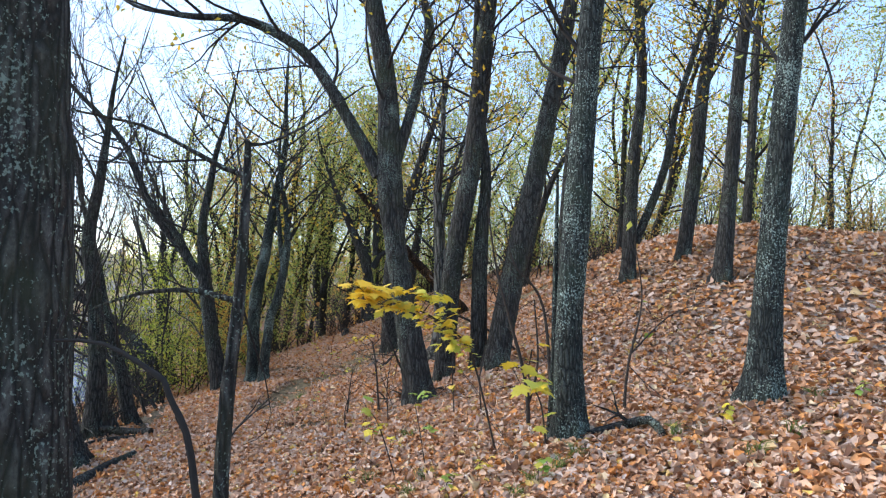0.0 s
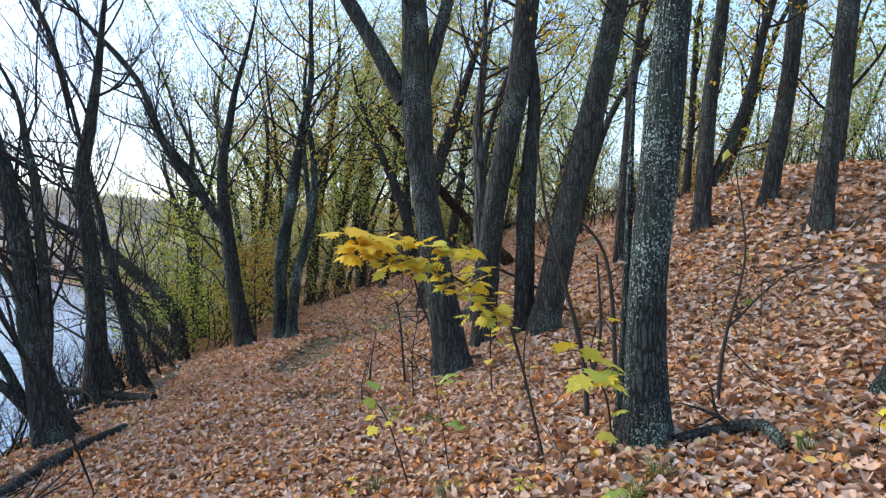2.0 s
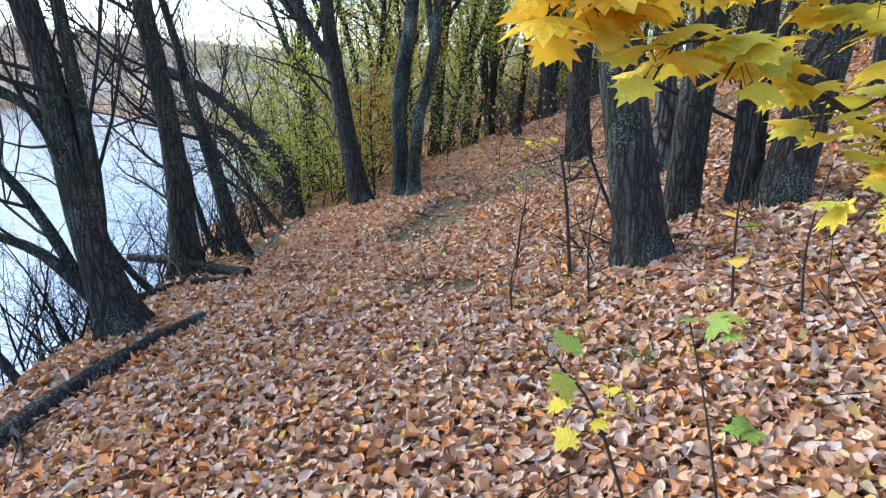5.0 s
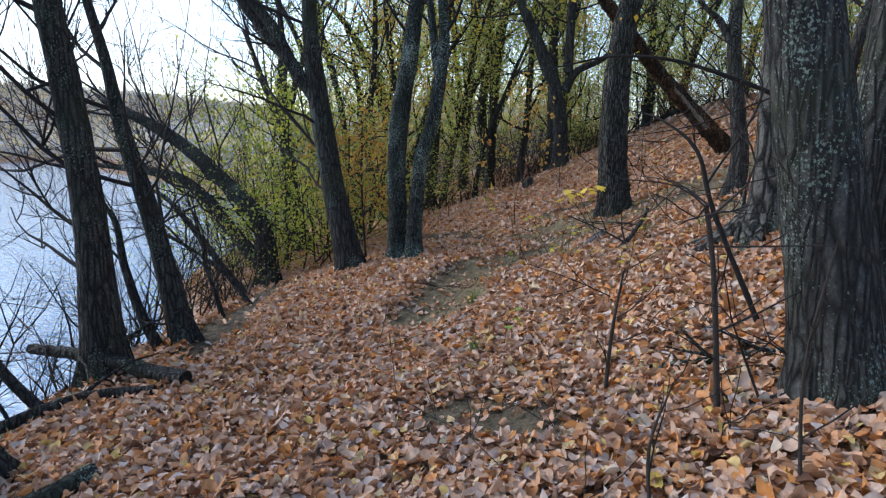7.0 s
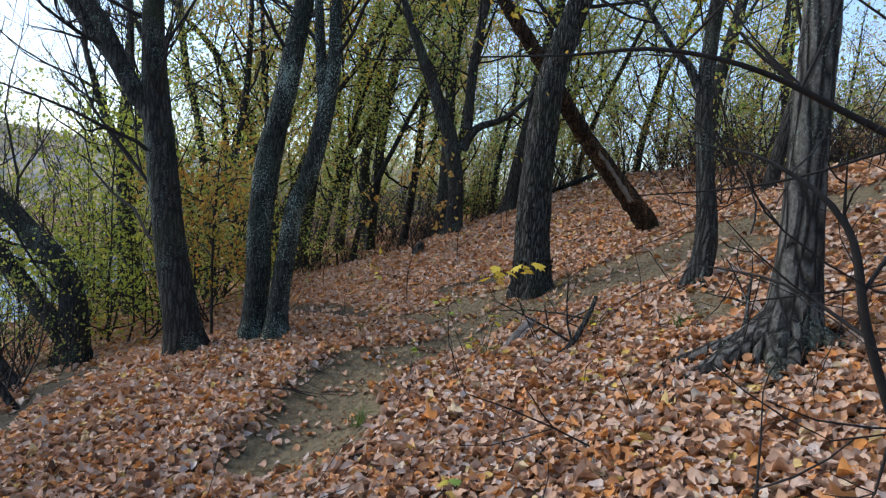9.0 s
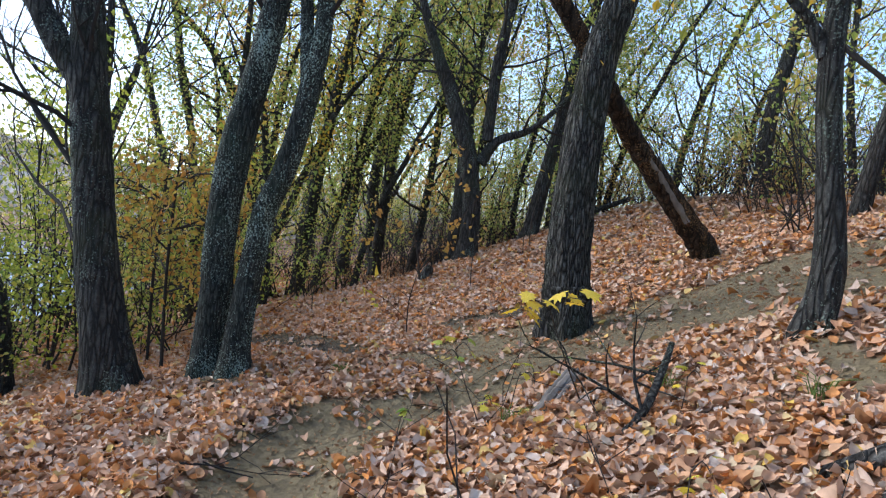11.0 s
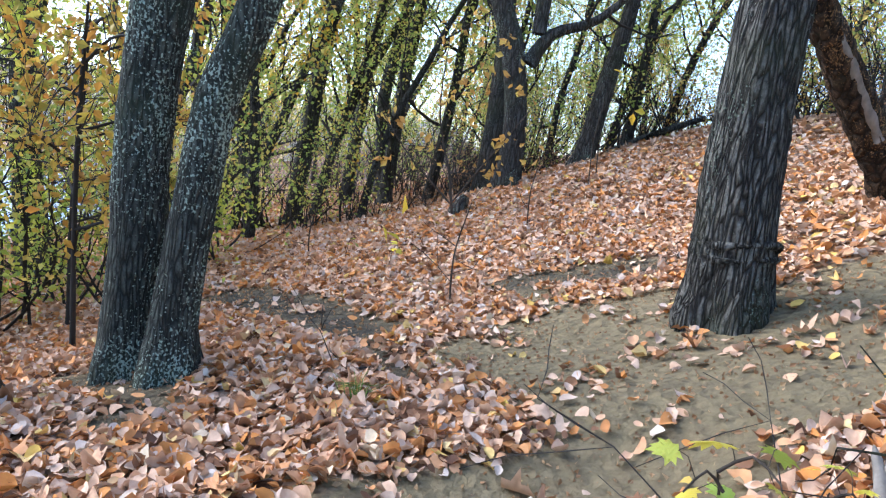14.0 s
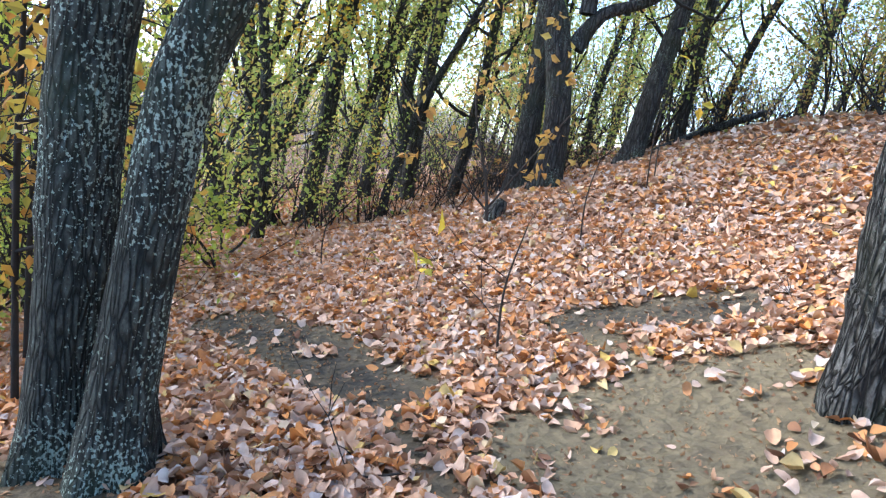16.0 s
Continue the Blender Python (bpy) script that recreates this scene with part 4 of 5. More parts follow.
maple("small maple with broad lime-yellow leaves by a grey trunk",
      [(0.95, 5.35, 0.28, 0.008), (0.9, 5.3, 0.65, 0.007), (0.79, 5.2, 0.88, 0.005), (0.8, 5.1, 1.11, 0.003)],
      [((0.8, 5.2, 0.88), (0.62, 5.0, 0.98), 2, 0.26, LIME), ((0.8, 5.2, 0.86), (0.77, 5.0, 0.87), 2, 0.26, LIME), ((0.8, 5.12, 1.05), (0.8, 5.0, 1.11), 1, 0.18, LIME), ((0.85, 5.22, 0.83), (0.92, 5.0, 0.86), 1, 0.19, LIME), ((0.95, 5.32, 0.47), (0.96, 5.0, 0.53), 1, 0.16, LIME), ((0.94, 5.32, 0.5), (1.04, 5.05, 0.59), 1, 0.12, LIME)], 2)
maple("thin maple seedling with a few green leaves", [(-0.29, 5.55, -0.05, 0.006), (-0.45, 5.5, 0.43, 0.005), (-0.57, 5.47, 0.61, 0.003)],
      [((-0.55, 5.47, 0.58), (-0.6, 5.4, 0.62), 2, 0.13, FRESH), ((-0.48, 5.5, 0.45), (-0.55, 5.45, 0.4), 2, 0.11, LIME)], 3)
maple("thin maple seedling with pale green leaves", [(-0.05, 5.62, 0.03, 0.005), (-0.12, 5.7, 0.4, 0.004), (-0.18, 5.8, 0.66, 0.003)],
      [((-0.16, 5.75, 0.6), (0.05, 5.8, 0.66), 3, 0.13, FRESH), ((-0.1, 5.68, 0.35), (-0.02, 5.6, 0.33), 2, 0.10, FRESH)], 4)
for k, (sx, sy) in enumerate(((-0.75, 5.35), (0.1, 4.6), (0.35, 4.9), (0.75, 4.5), (-0.45, 6.3), (-0.7, 7.0), (2.2, 4.9), (3.4, 5.2))):
    sz = gz(sx, sy)
    maple("tiny maple seedling with green leaves in leaf litter", [(sx, sy, sz, 0.003), (sx + 0.02, sy, sz + 0.1, 0.0025), (sx + 0.03, sy + 0.02, sz + 0.18, 0.002)],
          [((sx + 0.03, sy + 0.02, sz + 0.17), (sx + 0.09, sy, sz + 0.18), 3, 0.085, FRESH if k % 2 else LIME)], 10 + k)
maple("maple seedling with golden leaves on bare soil", [(-1.32, 13.15, 0.06, 0.005), (-1.48, 13.0, 0.35, 0.004), (-1.6, 12.9, 0.62, 0.003)],
      [((-1.6, 12.9, 0.62), (-1.80, 12.82, 0.62), 3, 0.15, GOLD), ((-1.58, 12.9, 0.62), (-1.42, 12.8, 0.68), 2, 0.17, GOLD), ((-1.45, 13.02, 0.3), (-1.6, 12.95, 0.25), 1, 0.09, FRESH)], 30)
maple("maple seedling with green leaves on bare soil", [(-1.88, 13.05, -0.1, 0.004), (-2.0, 12.95, 0.12, 0.003), (-2.08, 12.87, 0.34, 0.002)],
      [((-2.08, 12.87, 0.34), (-2.0, 12.8, 0.36), 2, 0.11, FRESH), ((-2.06, 12.88, 0.3), (-2.14, 12.85, 0.3), 1, 0.10, FRESH), ((-1.9, 13.03, 0.05), (-1.85, 12.98, 0.04), 2, 0.08, LIME)], 31)
maple("maple seedling with yellow leaves by the path", [(-1.75, 13.2, -0.03, 0.004), (-1.72, 13.2, 0.1, 0.003), (-1.7, 13.2, 0.2, 0.002)],
      [((-1.7, 13.2, 0.18), (-1.6, 13.2, 0.15), 2, 0.09, LIME)], 32)
for k, (sx, sy) in enumerate(((-0.95, 12.6), (-2.35, 12.7), (-1.2, 11.6), (-3.9, 17.9), (-3.4, 17.4), (-2.0, 10.2))):
    sz = gz(sx, sy)
    maple("tiny maple seedling with green leaves in leaf litter", [(sx, sy, sz, 0.003), (sx + 0.02, sy, sz + 0.12, 0.0025), (sx + 0.03, sy + 0.02, sz + 0.22, 0.002)],
          [((sx + 0.03, sy + 0.02, sz + 0.21), (sx + 0.09, sy, sz + 0.22), 2, 0.085, FRESH if k % 2 else LIME)], 40 + k)


# ---------------------------------------------------------------- fallen wood

def fallen(name, label, rows, material, seed, forks=2, category="log", lift=0.6, rough=0.05):
    """Wood that lies on the ground: rows of x, y, radius, and heights above the soil where it rises."""
    rng = np.random.default_rng(1200 + seed)
    x, y = rows[0][:2]
    z = gz(x, y)
    root = thing(name, x, y, z, label, category)
    pts = [(px - x, py - y, gz(px, py) - z + pr * lift + (extra[0] if extra else 0.0), pr) for px, py, pr, *extra in rows]
    line = curve(pts, 0.08)
    s = Soup()
    ph = rng.uniform(0, 6.3)
    s.tube(line, 12, True, rough, rng, lambda a, t, p: 1 + 0.08 * np.cos(3 * a + ph)[None] + 0 * p[:, :1])
    s.made("log" if category == "log" else "stick", material, root)
    for k in range(forks):
        i = int(rng.uniform(0.3, 0.9) * (len(line) - 1))
        d = rng.normal(size=3)
        d[2] = abs(d[2]) * 0.6
        d /= np.linalg.norm(d)
        grown = []
        shoots(rng, line[i, :3], d, rng.uniform(0.3, 0.8), line[i, 3] * 0.45, 2, grown, lift=0.0)
        b = Soup()
        for lev, rr in grown:
            b.tube(rr, 4, True)
        tagged(b.made("side_branch", material, root), kind="stuff")
    return root


fallen("fallen_log", "dark fallen log lying along the bank edge", [(-3.75, 5.2, 0.085), (-3.95, 6.3, 0.085), (-4.0, 7.1, 0.08), (-3.96, 7.8, 0.075), (-3.85, 8.3, 0.06)], BARK["bank"], 1)
fallen("fallen_log", "thin fallen log beside a larger one", [(-4.1, 5.8, 0.05), (-4.15, 6.8, 0.05), (-4.1, 7.6, 0.04)], BARK["bank"], 2)
fallen("fallen_log", "dark broken log jutting from the bank", [(-4.25, 9.65, 0.062, 0.05), (-4.7, 9.8, 0.06, 0.08), (-5.3, 9.95, 0.055, 0.15), (-6.2, 10.2, 0.045, 0.6)], BARK["bank"], 3)
fallen("fallen_log", "dark fallen branch under the bank trees", [(-4.4, 9.5, 0.04, 0.02), (-4.9, 9.3, 0.045, 0.02), (-5.3, 8.8, 0.04, 0.1)], BARK["bank"], 4)
fallen("fallen_branch", "dark fallen branch lying across the leaves", [(-1.4, 9.42, 0.02), (-0.9, 9.33, 0.026), (-0.4, 9.22, 0.032), (0.2, 9.1, 0.035)], BARK["slope"], 5, 4, "branch")
fallen("fallen_branch", "dark forked stick rising from the leaves", [(-1.55, 12.35, 0.012), (-1.3, 12.4, 0.018, 0.02), (-1.12, 12.6, 0.022, 0.05), (-0.95, 12.95, 0.020, 0.18), (-0.88, 13.1, 0.016, 0.26)], BARK["slope"], 6, 3, "branch")
SLAB = [(-1.66, 12.98), (-1.55, 13.12), (-1.46, 13.3), (-1.38, 13.48), (-1.33, 13.62)]
slab = thing("broken_branch", *SLAB[0], gz(*SLAB[0]), "splintered broken branch of grey weathered wood on leaves", "branch")
for k, (off, thick, first, last) in enumerate(((0.0, 0.036, 0, 5), (0.04, 0.022, 0, 4), (-0.035, 0.024, 1, 5), (0.02, 0.02, 2, 5), (-0.02, 0.018, 0, 3))):
    rows = [(px + off - SLAB[0][0], py - 0.4 * off - SLAB[0][1], gz(px, py) - gz(*SLAB[0]) + 0.016 + 0.016 * j + 0.010 * (k % 2), thick * (0.55 if j in (first, last - 1) else 1.0)) for j, (px, py) in enumerate(SLAB) if first <= j < last]
    sl = Soup()
    sl.tube(curve(rows, 0.03), 20, True, 0.10, np.random.default_rng(60 + k), lambda a, t, p: (0.55 + 0.45 * np.abs(np.cos(a + 0.5)) + 0.10 * np.cos(9 * a))[None] * np.clip(1.6 - 1.3 * np.abs(2 * t[:, None] - 1) ** 3, 0.35, 1))
    sl.made("splinter", DEADWOOD, slab)
fallen("fallen_branch", "dark root-like branch at the foot of a tree", [(1.3, 5.3, 0.05), (1.55, 5.35, 0.04, 0.05), (1.75, 5.2, 0.035, 0.1), (1.8, 5.0, 0.03, 0.02)], BARK["slope"], 8, 1, "branch")
fallen("fallen_branch", "long dark branch lying on the upper slope", [(-1.0, 22.5, 0.04), (-0.2, 22.9, 0.05, 0.1), (0.7, 23.3, 0.05, 0.2)], BARK["slope"], 9, 3, "branch")
for k, (way, far, thick) in enumerate(((3.0, 0.75, 0.075), (3.5, 0.95, 0.06), (4.0, 0.6, 0.08), (4.6, 0.55, 0.07), (5.3, 0.5, 0.075), (2.4, 0.5, 0.06), (0.4, 0.5, 0.06))):
    ox, oy, oz = old_tree.matrix_world.translation
    line = []
    for reach in (0.08, 0.2, 0.38, 0.62, 0.85, 1.0):
        px, py = reach * far * math.cos(way + 0.35 * reach * (-1) ** k), reach * far * math.sin(way + 0.35 * reach * (-1) ** k)
        line.append((px, py, gz(ox + px, oy + py) - oz + 0.26 * (1 - reach) ** 3 + thick * 0.25 - 0.03 * reach, thick * (1.15 - 0.75 * reach)))
    rs = Soup()
    rs.tube(curve(line, 0.05), 12, True, 0.09, np.random.default_rng(80 + k))
    rs.made("root", BARK["stumpy"], old_tree)
fallen("fallen_branch", "grey roots spreading over the slope", [(-0.7, 11.72, 0.025), (-0.4, 11.7, 0.045, 0.03), (-0.05, 11.6, 0.07, 0.06)], BARK["stumpy"], 10, 2, "branch")
fallen("fallen_branch", "thin dark stick on fallen leaves", [(-1.0, 8.8, 0.012), (-0.6, 8.7, 0.014, 0.03), (-0.1, 8.85, 0.014, 0.06)], TWIG, 11, 3, "branch")
fallen("fallen_branch", "thin dark twigs on the leaf litter", [(-1.9, 10.7, 0.01), (-1.3, 10.9, 0.012, 0.02), (-0.8, 10.8, 0.01)], TWIG, 12, 3, "branch")
for k in range(26):
    rr = random.Random(50 + k)
    sx, sy, w = rr.uniform(-3.6, 0.8), rr.uniform(4.5, 18), rr.uniform(0, 6.28)
    ln = rr.uniform(0.15, 0.45)
    fallen("twig", "thin dark twig lying on fallen leaves", [(sx, sy, 0.005, 0.03), (sx + ln * 0.5 * math.cos(w), sy + ln * 0.5 * math.sin(w), 0.005, 0.04), (sx + ln * math.cos(w + 0.3), sy + ln * math.sin(w + 0.3), 0.003, 0.03)], TWIG, 60 + k, 1, "twig")

# the dead trunk that leans on the oak
lean_root = thing("leaning_dead_trunk", 0.60, 17.2, gz(0.60, 17.2), "rotting dead trunk with peeling bark leaning on the oak", "log")
lrows = np.array([(0.62, 17.25, 0.88, 0.19), (0.40, 17.1, 1.18, 0.15), (-0.19, 16.75, 1.78, 0.125), (-0.72, 16.38, 2.33, 0.105), (-1.1, 16.0, 2.78, 0.095), (-1.6, 15.75, 3.4, 0.085), (-2.15, 15.5, 4.1, 0.07)])
lrows[:, :3] -= (0.60, 17.2, gz(0.60, 17.2))
ls = Soup()
ls.tube(curve(lrows, 0.07), 22, True, 0.06, np.random.default_rng(5))
ls.made("trunk", bark("bark_rotten", (0.022, 0.016, 0.012), (0.085, 0.055, 0.035), (0.30, 0.17, 0.07), 0.04, 14.0, 0.04), lean_root)
ss = Soup()
ss.tube(curve([(-0.45, -0.36, 0.35, 0.035), (-0.79, -0.54, 0.73, 0.05), (-1.1, -0.74, 1.05, 0.03)], 0.06), 10, True, 0.1, np.random.default_rng(6))
ss.made("bare_wood", DEADWOOD, lean_root)

# the small grey stump
sx, sy = -3.0, 19.5
st = thing("stump", sx, sy, gz(sx, sy), "small grey broken stump among leaves", "stump")
s = Soup()
s.tube(curve([(0, 0, -0.05, 0.10), (0.02, 0, 0.07, 0.085), (0.07, 0.02, 0.17, 0.075), (0.11, 0.03, 0.25, 0.045)], 0.04), 16, True, 0.10, np.random.default_rng(9))
s.made("stump_wood", BARK["stumpy"], st)

# a raised ridge of bark round the oak's foot
oak_ring = [o for o in scene.objects if o.name.startswith("oak_tree")][0]
rg = Soup()
ang = np.linspace(0, 2 * np.pi, 60)
for lift, wide, thick in ((0.33, 0.218, 0.014), (0.40, 0.214, 0.019)):
    rg.tube(np.stack((wide * np.cos(ang) - 0.015, wide * np.sin(ang), lift + 0.02 * np.sin(2 * ang + lift * 9), thick + 0.005 * np.sin(5 * ang)), 1), 8, False, 0.15, np.random.default_rng(3))
rg.made("bark_ridge", BARK["oak"], oak_ring)


# ---------------------------------------------------------------- woods behind, by copies of a few trees

def wood_tree(seed, height, mat, count, lean):
    """A slender forest tree at the origin."""
    rng = np.random.default_rng(3000 + seed)
    root = thing("woodland_tree", 0, 0, 0, "slender woodland tree with thin autumn foliage", "tree", "far woodland trees")
    p, d, rows = np.zeros(3), np.array((lean, 0.0, 1.0)), [(0, 0, -0.3, 0.12)]
    n = 12
    for k in range(1, n + 1):
        d = d + rng.normal(0, 0.07, 3)
        d /= np.linalg.norm(d)
        p = p + d * height / n
        rows.append((*p, 0.105 * (1 - 0.93 * k / n)))
    line = curve(rows, 0.35)
    s = Soup()
    s.tube(line, 8, True, 0.03, rng)
    s.made("trunk", BARK["forest"], root)
    t, ends = Soup(), []
    for k in np.linspace(len(line) * 0.18, len(line) - 2, 19).astype(int):
        dd = rng.normal(size=3) + (0, 0, 0.7)
        dd /= np.linalg.norm(dd)
        grown = []
        shoots(rng, line[k, :3], dd, rng.uniform(0.8, 2.6), min(0.04, line[k, 3] * 0.5), 1, grown, kids=(2, 4))
        for lev, rr in grown:
            t.tube(rr, 3, False)
            ends.append(rr[3 if lev < 2 else 1:, :3])
    tagged(t.made("branchwork", TWIG, root), kind="stuff")
    pool = np.concatenate(ends)
    v, f = leaf_cards(rng, pool[rng.integers(0, len(pool), int(count * 2.5))], 0.08, 0.25)
    mesh_object("crown", v, f, mat, root, False)
    return root


def bush(seed, height, width, mat, count, label, size=0.055):
    """A many-stemmed shrub at the origin."""
    rng = np.random.default_rng(4000 + seed)
    root = thing("bush", 0, 0, 0, label, "bush", "undergrowth")
    t, ends = Soup(), []
    for k in range(9):
        a = rng.uniform(0, 6.28)
        d = np.array((math.cos(a) * 0.5, math.sin(a) * 0.5, 1.0)) + rng.normal(0, 0.2, 3)
        d /= np.linalg.norm(d)
        grown = []
        shoots(rng, (rng.normal(0, width * 0.18), rng.normal(0, width * 0.18), -0.1), d, height * rng.uniform(0.6, 1.05), 0.02, 1, grown, kids=(3, 5))
        for lev, rr in grown:
            t.tube(rr, 3, False)
            ends.append(rr[2:, :3])
    tagged(t.made("stemwork", TWIG, root), kind="stuff")
    if count:
        pool = np.concatenate(ends)
        v, f = leaf_cards(rng, pool[rng.integers(0, len(pool), int(count * 3.4))], size, 0.14)
        mesh_object("foliage", v, f, mat, root, False)
    return root


def at(x, y, turn=0.0, scale=1.0, tilt=0.0):
    return Matrix.Translation((x, y, gz(x, y))) @ Euler((0, radians(tilt), radians(turn))).to_matrix().to_4x4() @ Matrix.Diagonal((scale, scale, scale, 1))


orange_tree = wood_tree(7, 10, ORANGE, 2600, 0.05)
orange_tree.matrix_basis = at(-2.9, 31.0, 20.0)
tagged(orange_tree, "tall woodland tree with a bright orange crown", "tree")
kinds = [wood_tree(0, 11, OLIVE, 1500, 0.05), wood_tree(1, 12, YELLOW, 1000, 0.12), wood_tree(2, 10, ORANGE, 900, 0.0), wood_tree(3, 12, OLIVE, 1700, 0.18), wood_tree(4, 9, BROWN, 250, 0.1)]
rr = random.Random(7)
spots = []
for k in range(900):
    x, y = rr.uniform(-34, 42), rr.uniform(22.5, 70)
    u = x + 0.21 * (min(y, 40) - 5.3)
    if len(spots) >= 110 or u < -6.5 and y < 44 or gz(x, y) < WATER_Z + 0.5:
        continue
    if any((x - a) ** 2 + (y - b) ** 2 < 3.2 for a, b in spots) or rr.random() < (0.30 if x > 2 else 0.0):
        continue
    spots.append((x, y))
for x, y in ((7.5, 16.5), (9.0, 13.0), (10.5, 18.0), (12.0, 14.5), (6.0, 19.5), (13.5, 10.0), (9.5, 21.0), (2.0, 17.0), (4.6, 17.5), (15.0, 17.0), (11.0, 7.5), (14.0, 4.0), (16.0, 12.0), (-8.3, 24.5), (-7.2, 23.2), (-6.2, 25.0), (-5.0, 23.8), (-4.0, 25.5), (-2.8, 24.4), (-1.6, 26.0), (-7.3, 20.8), (-6.3, 21.8), (0.4, 24.8), (2.2, 26.2)):
    spots.append((x, y))
for k, (x, y) in enumerate(spots):
    pick = kinds[rr.choice((0, 0, 1, 0, 3, 3, 2) if x < 3 else (1, 1, 2, 3, 4, 0))]
    m = at(x, y, rr.uniform(-60, 60), rr.uniform(0.75, 1.2), rr.uniform(0, 5))
    copy_thing(pick, m)
for k, (x, y) in enumerate(((-14.0, 44.0), (1.0, 36.0), (-3.0, 41.0), (6.0, 47.0), (14.0, 39.0))):
    kinds[k].matrix_basis = at(x, y, 40 * k)

shrubs = [bush(0, 2.6, 1.6, BUSH, 800, "yellow-green bush on the river bank"), bush(1, 2.3, 1.8, ORANGE, 650, "orange-leaved bush among tree trunks"),
          bush(2, 1.7, 1.8, BROWN, 150, "bare brown undergrowth bush"), bush(3, 2.2, 1.8, OLIVE, 380, "sparse olive-leaved undergrowth bush"), bush(4, 2.3, 2.0, BROWN, 0, "leafless dark thicket on the river bank")]
places = [(0, -7.6, 17.2, 1.1), (0, -8.6, 18.3, 1.15), (0, -9.2, 20.2, 1.2), (0, -7.9, 16.0, 0.75), (0, -6.9, 18.2, 0.8), (3, -6.3, 19.6, 1.1), (3, -7.3, 20.6, 1.2), (3, -6.3, 17.2, 0.8), (3, -7.2, 15.4, 0.6), (2, -6.9, 14.2, 0.55), (4, -6.7, 13.2, 0.7), (4, -6.6, 12.0, 0.75), (4, -6.2, 10.6, 0.8), (4, -6.0, 9.2, 0.75), (4, -5.9, 7.6, 0.7), (4, -5.6, 5.8, 0.65), (4, -6.9, 11.2, 0.7), (4, -6.5, 8.4, 1.0), (4, -6.3, 6.8, 0.95), (4, -6.8, 9.9, 1.05), (4, -7.2, 12.6, 1.0), (4, -6.1, 5.0, 0.9), (4, -7.3, 14.4, 0.9), (4, -5.7, 10.0, 0.6), (4, -5.5, 8.6, 0.55), (4, -5.8, 7.4, 1.15), (4, -5.9, 8.9, 1.2), (4, -6.1, 11.3, 1.15), (4, -5.6, 6.2, 1.0), (4, -6.4, 13.0, 1.1)]
for k in range(125):
    x = rr.uniform(-11, 16)
    y = rr.uniform(21.0, 36) if x < 0 else rr.uniform(16.5 + 0.2 * x, 34)
    u = x + 0.21 * (y - 5.3)
    if (-4.6 < x < 1.5 and y < 23.5) or u < -6.5:
        continue
    places.append((rr.choice((4, 3, 3, 4, 2) if x < 1 else (2, 3, 4, 2, 4)), x, y, rr.uniform(0.7, 1.25)))
for x, y in ((-3.6, 21.6), (-4.6, 22.4), (-3.2, 22.6), (-5.4, 22.8), (-1.9, 23.2), (-0.2, 23.6), (-4.0, 23.6), (0.9, 23.0), (5.6, 14.6), (7.2, 13.6), (2.8, 15.6), (3.6, 14.9), (1.6, 16.8), (8.6, 11.2)):
    places.append((rr.choice((2, 4, 4)), x, y, rr.uniform(0.6, 0.85)))
for k, (x, y) in enumerate(((1.5, 22.5), (2.4, 23.5), (3.4, 22.6), (4.3, 23.8), (5.2, 22.8), (6.2, 24.0), (0.6, 24.2), (7.2, 22.5), (3.0, 25.0), (4.8, 25.5), (6.5, 20.5), (7.8, 19.0), (8.6, 17.0), (5.5, 18.4), (9.6, 15.0), (10.4, 12.4))):
    places.append(((3, 1, 1, 3)[k % 4], x, y, rr.uniform(0.8, 1.15)))
used = set()
for k, x, y, sc in places:
    m = at(x, y, rr.uniform(0, 360), sc)
    if k in used:
        copy_thing(shrubs[k], m)
    else:
        used.add(k)
        shrubs[k].matrix_basis = m

# far woods over the water
rng = np.random.default_rng(77)
fx, fy = rng.uniform(-420, -14, 26000), rng.uniform(35, 420, 26000)
fz = ground(fx, fy)
keep = (fz > WATER_Z + 0.3) & (np.arctan2(-fx, fy) < 1.2) & (rng.uniform(size=26000) < 0.55)
fx, fy, fz = fx[keep], fy[keep], fz[keep]
centres = np.repeat(np.stack((fx, fy, fz + 2.2), 1), 16, 0)
v, f = leaf_cards(rng, centres + rng.normal(0, 1.0, centres.shape) * (1.0, 1.0, 1.0), 1.15, 0.5, 0.0)
# pale greys paint the haze of distance into the leaf colours
hazed_leaf = island_leaf("hazed_woods_leaf", [(0.0, (0.40, 0.40, 0.43)), (0.45, (0.55, 0.53, 0.50)), (0.75, (0.70, 0.58, 0.36)), (1.0, (0.74, 0.60, 0.26))], 0.8, 0.35)
tagged(mesh_object("far_woods", v, f, hazed_leaf, None, False), "distant brown autumn woods across the river, paled by painted haze", "woods", kind="stuff")


# ---------------------------------------------------------------- fallen leaves

WAY = [(0.4, -1.0), (0.0, 3.0), (-1.2, 5.6), (-2.0, 9.3), (-2.8, 12.8), (-3.2, 17.0)]


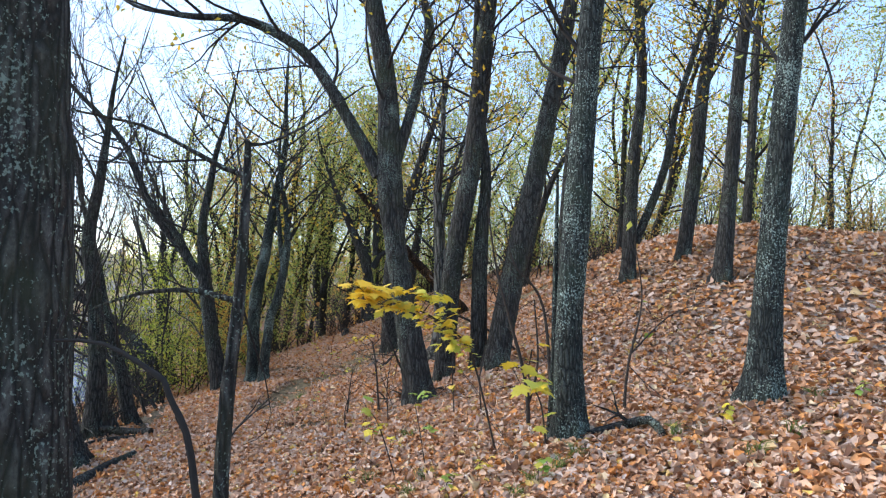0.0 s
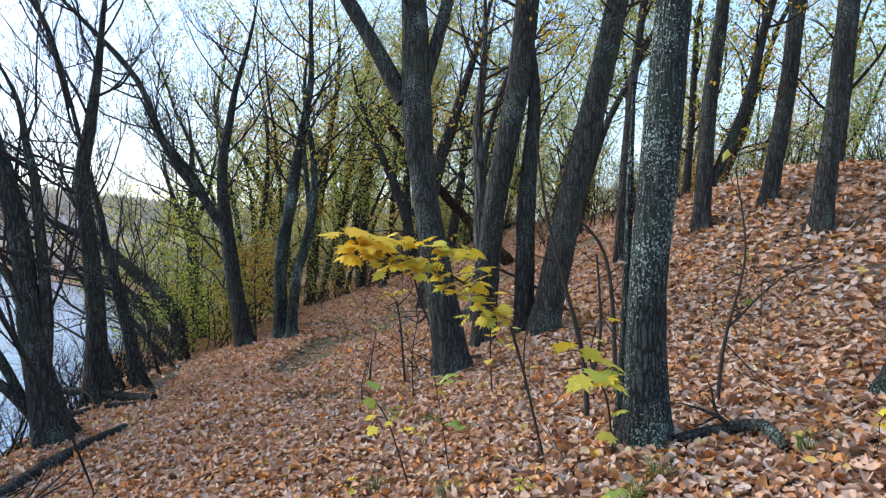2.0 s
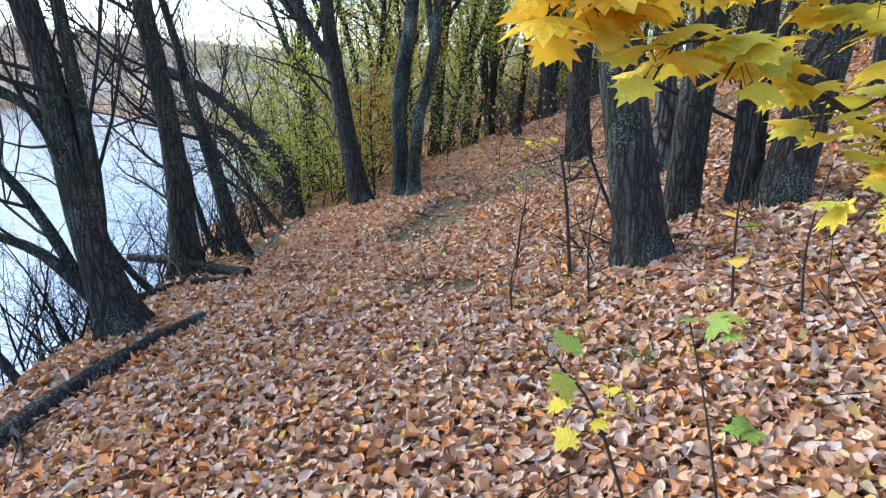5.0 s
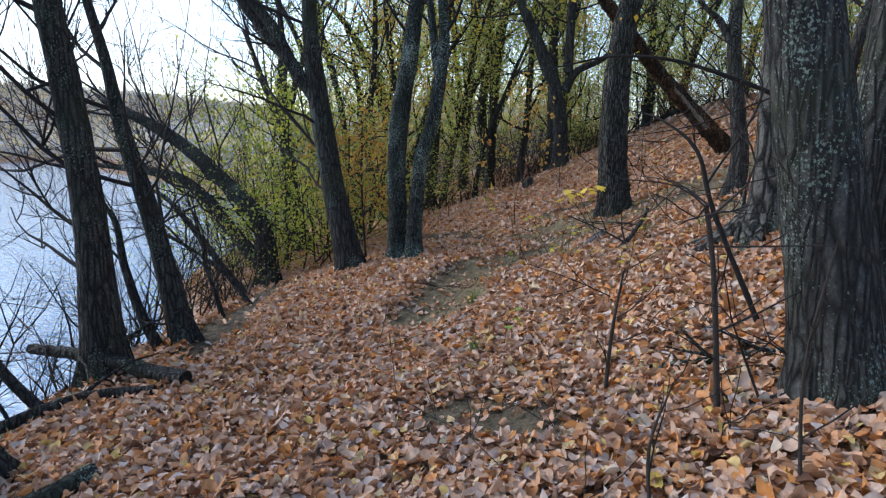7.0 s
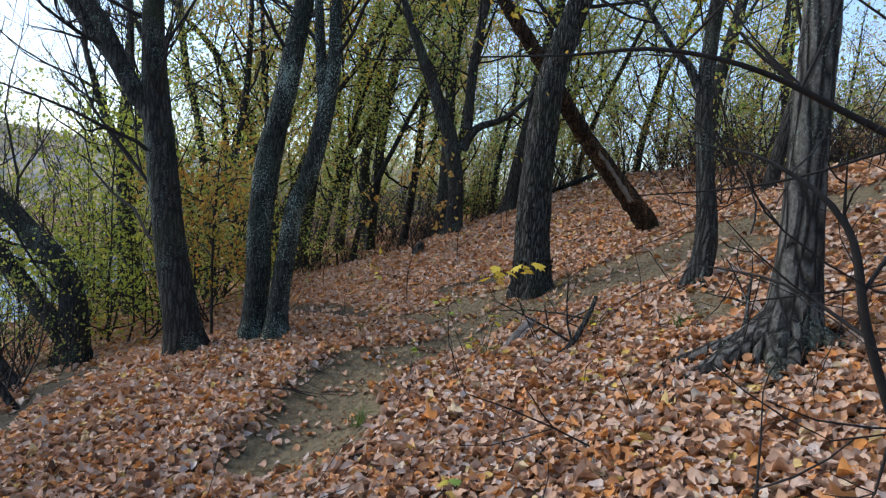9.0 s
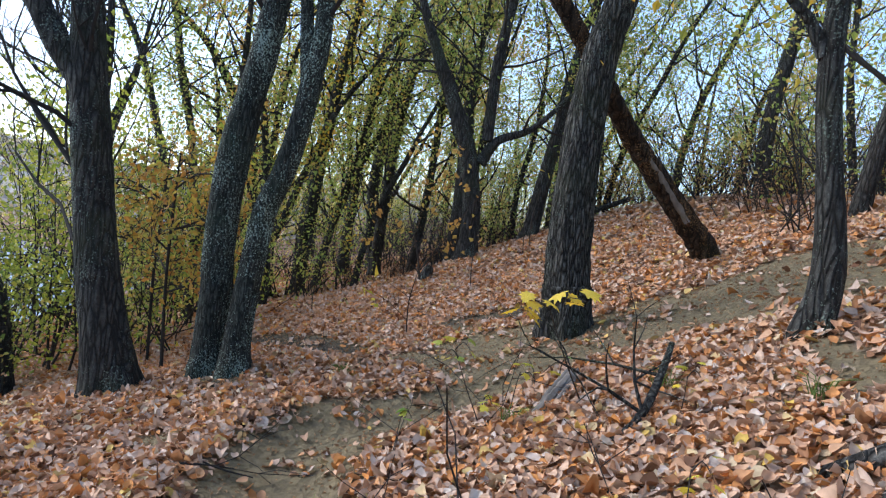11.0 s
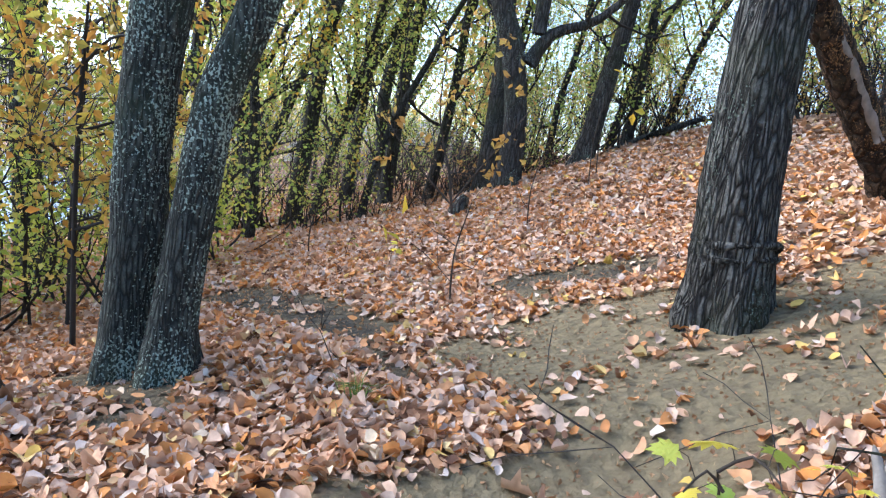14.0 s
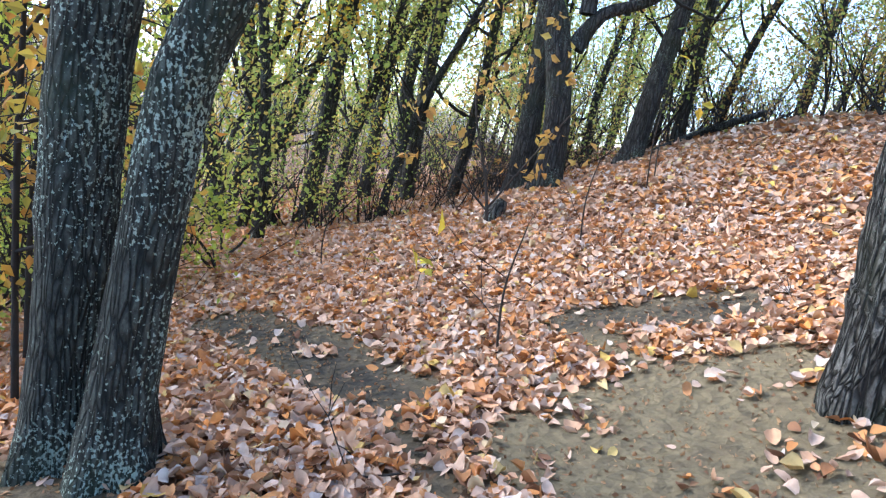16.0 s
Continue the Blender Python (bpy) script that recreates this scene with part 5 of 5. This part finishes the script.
def litter(name, count, xr, yr, near, size, outline, seed, label):
    """Curled fallen leaves strewn over a stretch of the plan; near: least and most distance from the walked line."""
    rng = np.random.default_rng(seed)
    x, y = rng.uniform(*xr, count), rng.uniform(*yr, count)
    d = segment_distance(x, y, WAY)
    ok = (d >= near[0]) & (d < near[1]) & (ground(x, y) > WATER_Z + 0.5)
    b = bare(x, y)
    ok &= rng.uniform(size=count) > np.clip((b - 0.3) * 2.4, 0, 0.985 - 0.16 * (patchy(x * 2.3, y * 2.6) > 0.72))
    ok &= rng.uniform(size=count) < 0.70 + 0.6 * patchy(x * 0.9, y * 0.8)
    x, y = x[ok], y[ok]
    m = len(x)
    e = 0.06
    z = ground(x, y)
    nx, ny = -(ground(x + e, y) - z) / e, -(ground(x, y + e) - z) / e
    nrm = np.stack((nx, ny, np.ones(m)), 1) + rng.normal(0, 0.42, (m, 3)) * (1, 1, 0)
    nrm /= np.linalg.norm(nrm, axis=1)[:, None]
    a = np.cross(nrm, rng.normal(size=(m, 3)))
    a /= np.linalg.norm(a, axis=1)[:, None]
    bb = np.cross(nrm, a)
    s = size * rng.uniform(0.55, 1.3, m)
    w = rng.uniform(0.55, 1.0, m)
    bend = rng.normal(0.3, 0.9, m)
    twist = rng.normal(0, 0.35, m)
    out = np.array(outline, float)
    k = len(out)
    px, py = out[None, :, 0] * w[:, None] * (1 + rng.normal(0, 0.07, (m, k))), out[None, :, 1] * (1 + rng.normal(0, 0.07, (m, k)))
    fold = np.abs(rng.normal(0, 0.55, m))
    cup = rng.normal(0.5, 0.8, m)
    pz = bend[:, None] * px ** 2 * 1.5 + cup[:, None] * py ** 2 * 0.8 + fold[:, None] * np.abs(px) + twist[:, None] * px * py
    pz -= pz.min(1)[:, None] * 0.6
    c = np.stack((x, y, z + rng.uniform(0.002, 0.05, m) * (1 - 0.6 * bare(x, y))), 1)
    v = c[:, None] + s[:, None, None] * (px[:, :, None] * a[:, None] + py[:, :, None] * bb[:, None] + pz[:, :, None] * nrm[:, None])
    i = np.arange(m)[:, None] * k
    f = np.concatenate([i + [0, j, j + 1] for j in range(1, k - 1)] + [i + [0, k - 1, 1]])
    ob = mesh_object(name, v.reshape(-1, 3), f, LITTER, None, True)
    return tagged(ob, label, "leaves", kind="stuff")


ROUND = [(0, 0.02), (0.0, -0.50), (0.27, -0.44), (0.47, -0.18), (0.44, 0.12), (0.28, 0.38), (0.0, 0.60), (-0.28, 0.38), (-0.45, 0.12), (-0.46, -0.18), (-0.26, -0.44)]
OVAL = [(0, 0), (0.0, -0.52), (0.40, -0.25), (0.36, 0.20), (0.0, 0.62), (-0.36, 0.20), (-0.40, -0.25)]
STAR = [(0, 0.05), (0.0, -0.42), (0.36, -0.44), (0.33, -0.12), (0.62, 0.10), (0.30, 0.22), (0.26, 0.46), (0.0, 0.72), (-0.27, 0.45), (-0.30, 0.22), (-0.60, 0.10), (-0.34, -0.12), (-0.36, -0.44)]
litter("fallen_leaves", 290000, (-6.2, 3.0), (1.5, 20.0), (0, 2.6), 0.056, ROUND, 11, "curled orange and tan fallen leaves by the path")
litter("fallen_leaves", 3600, (-6.2, 3.0), (1.5, 20.0), (0, 3.5), 0.085, STAR, 14, "larger lobed fallen leaves lying on top of the litter")
litter("fallen_leaves", 260000, (-9.0, 8.0), (1.5, 24.0), (2.6, 5.5), 0.071, OVAL, 12, "curled orange and tan fallen leaves on the slope")
litter("fallen_leaves", 150000, (-10.0, 16.0), (0.5, 34.0), (5.5, 15.0), 0.105, OVAL, 13, "orange fallen leaves on the upper hillside")


def crumbs(count):
    """Bits of broken leaf and bark on the trodden soil."""
    rng = np.random.default_rng(21)
    x, y = rng.uniform(-5.0, 1.8, count), rng.uniform(8.0, 18.0, count)
    keep = bare(x, y) > 0.3
    x, y = x[keep], y[keep]
    v, f = leaf_cards(rng, np.stack((x, y, ground(x, y) + 0.005), 1), 0.024, 0.003, 0.0)
    return tagged(mesh_object("soil_litter", v, f, BROWN, None, False), "crumbled leaf and bark bits on soil", "litter", kind="stuff")


crumbs(24000)


def grass_tuft(x, y, seed, count=26):
    """A small tuft of narrow curved blades."""
    rng = np.random.default_rng(5000 + seed)
    root = thing("grass_tuft", x, y, gz(x, y), "small green grass tuft poking through leaves", "grass", "grass tufts")
    s = Soup()
    for k in range(count):
        a, ln = rng.uniform(0, 6.28), rng.uniform(0.06, 0.16)
        p = rng.normal(0, 0.025, 2)
        d = np.array((math.cos(a), math.sin(a)))
        s.tube([(p[0], p[1], 0.0, 0.003), (*(p + d * ln * 0.3), ln * 0.75, 0.0025), (*(p + d * ln * 0.9), ln * 0.9, 0.0008)], 3, False)
    tagged(s.made("turf", GRASS, root), kind="stuff")


GRASS = twig_material("grass_blade", (0.06, 0.10, 0.02), (0.16, 0.22, 0.05))
for k, (x, y) in enumerate(((-0.15, 5.0), (-0.05, 5.25), (0.75, 4.55), (0.95, 4.7), (0.6, 4.4), (1.1, 4.9), (-0.55, 5.6), (2.2, 4.3), (2.6, 4.6), (3.3, 5.6), (-1.75, 13.0), (-0.9, 13.1), (-2.2, 10.1), (-2.6, 12.0), (-3.0, 14.4), (-0.4, 12.4), (1.9, 5.0), (-0.3, 6.9))):
    grass_tuft(x, y, k)
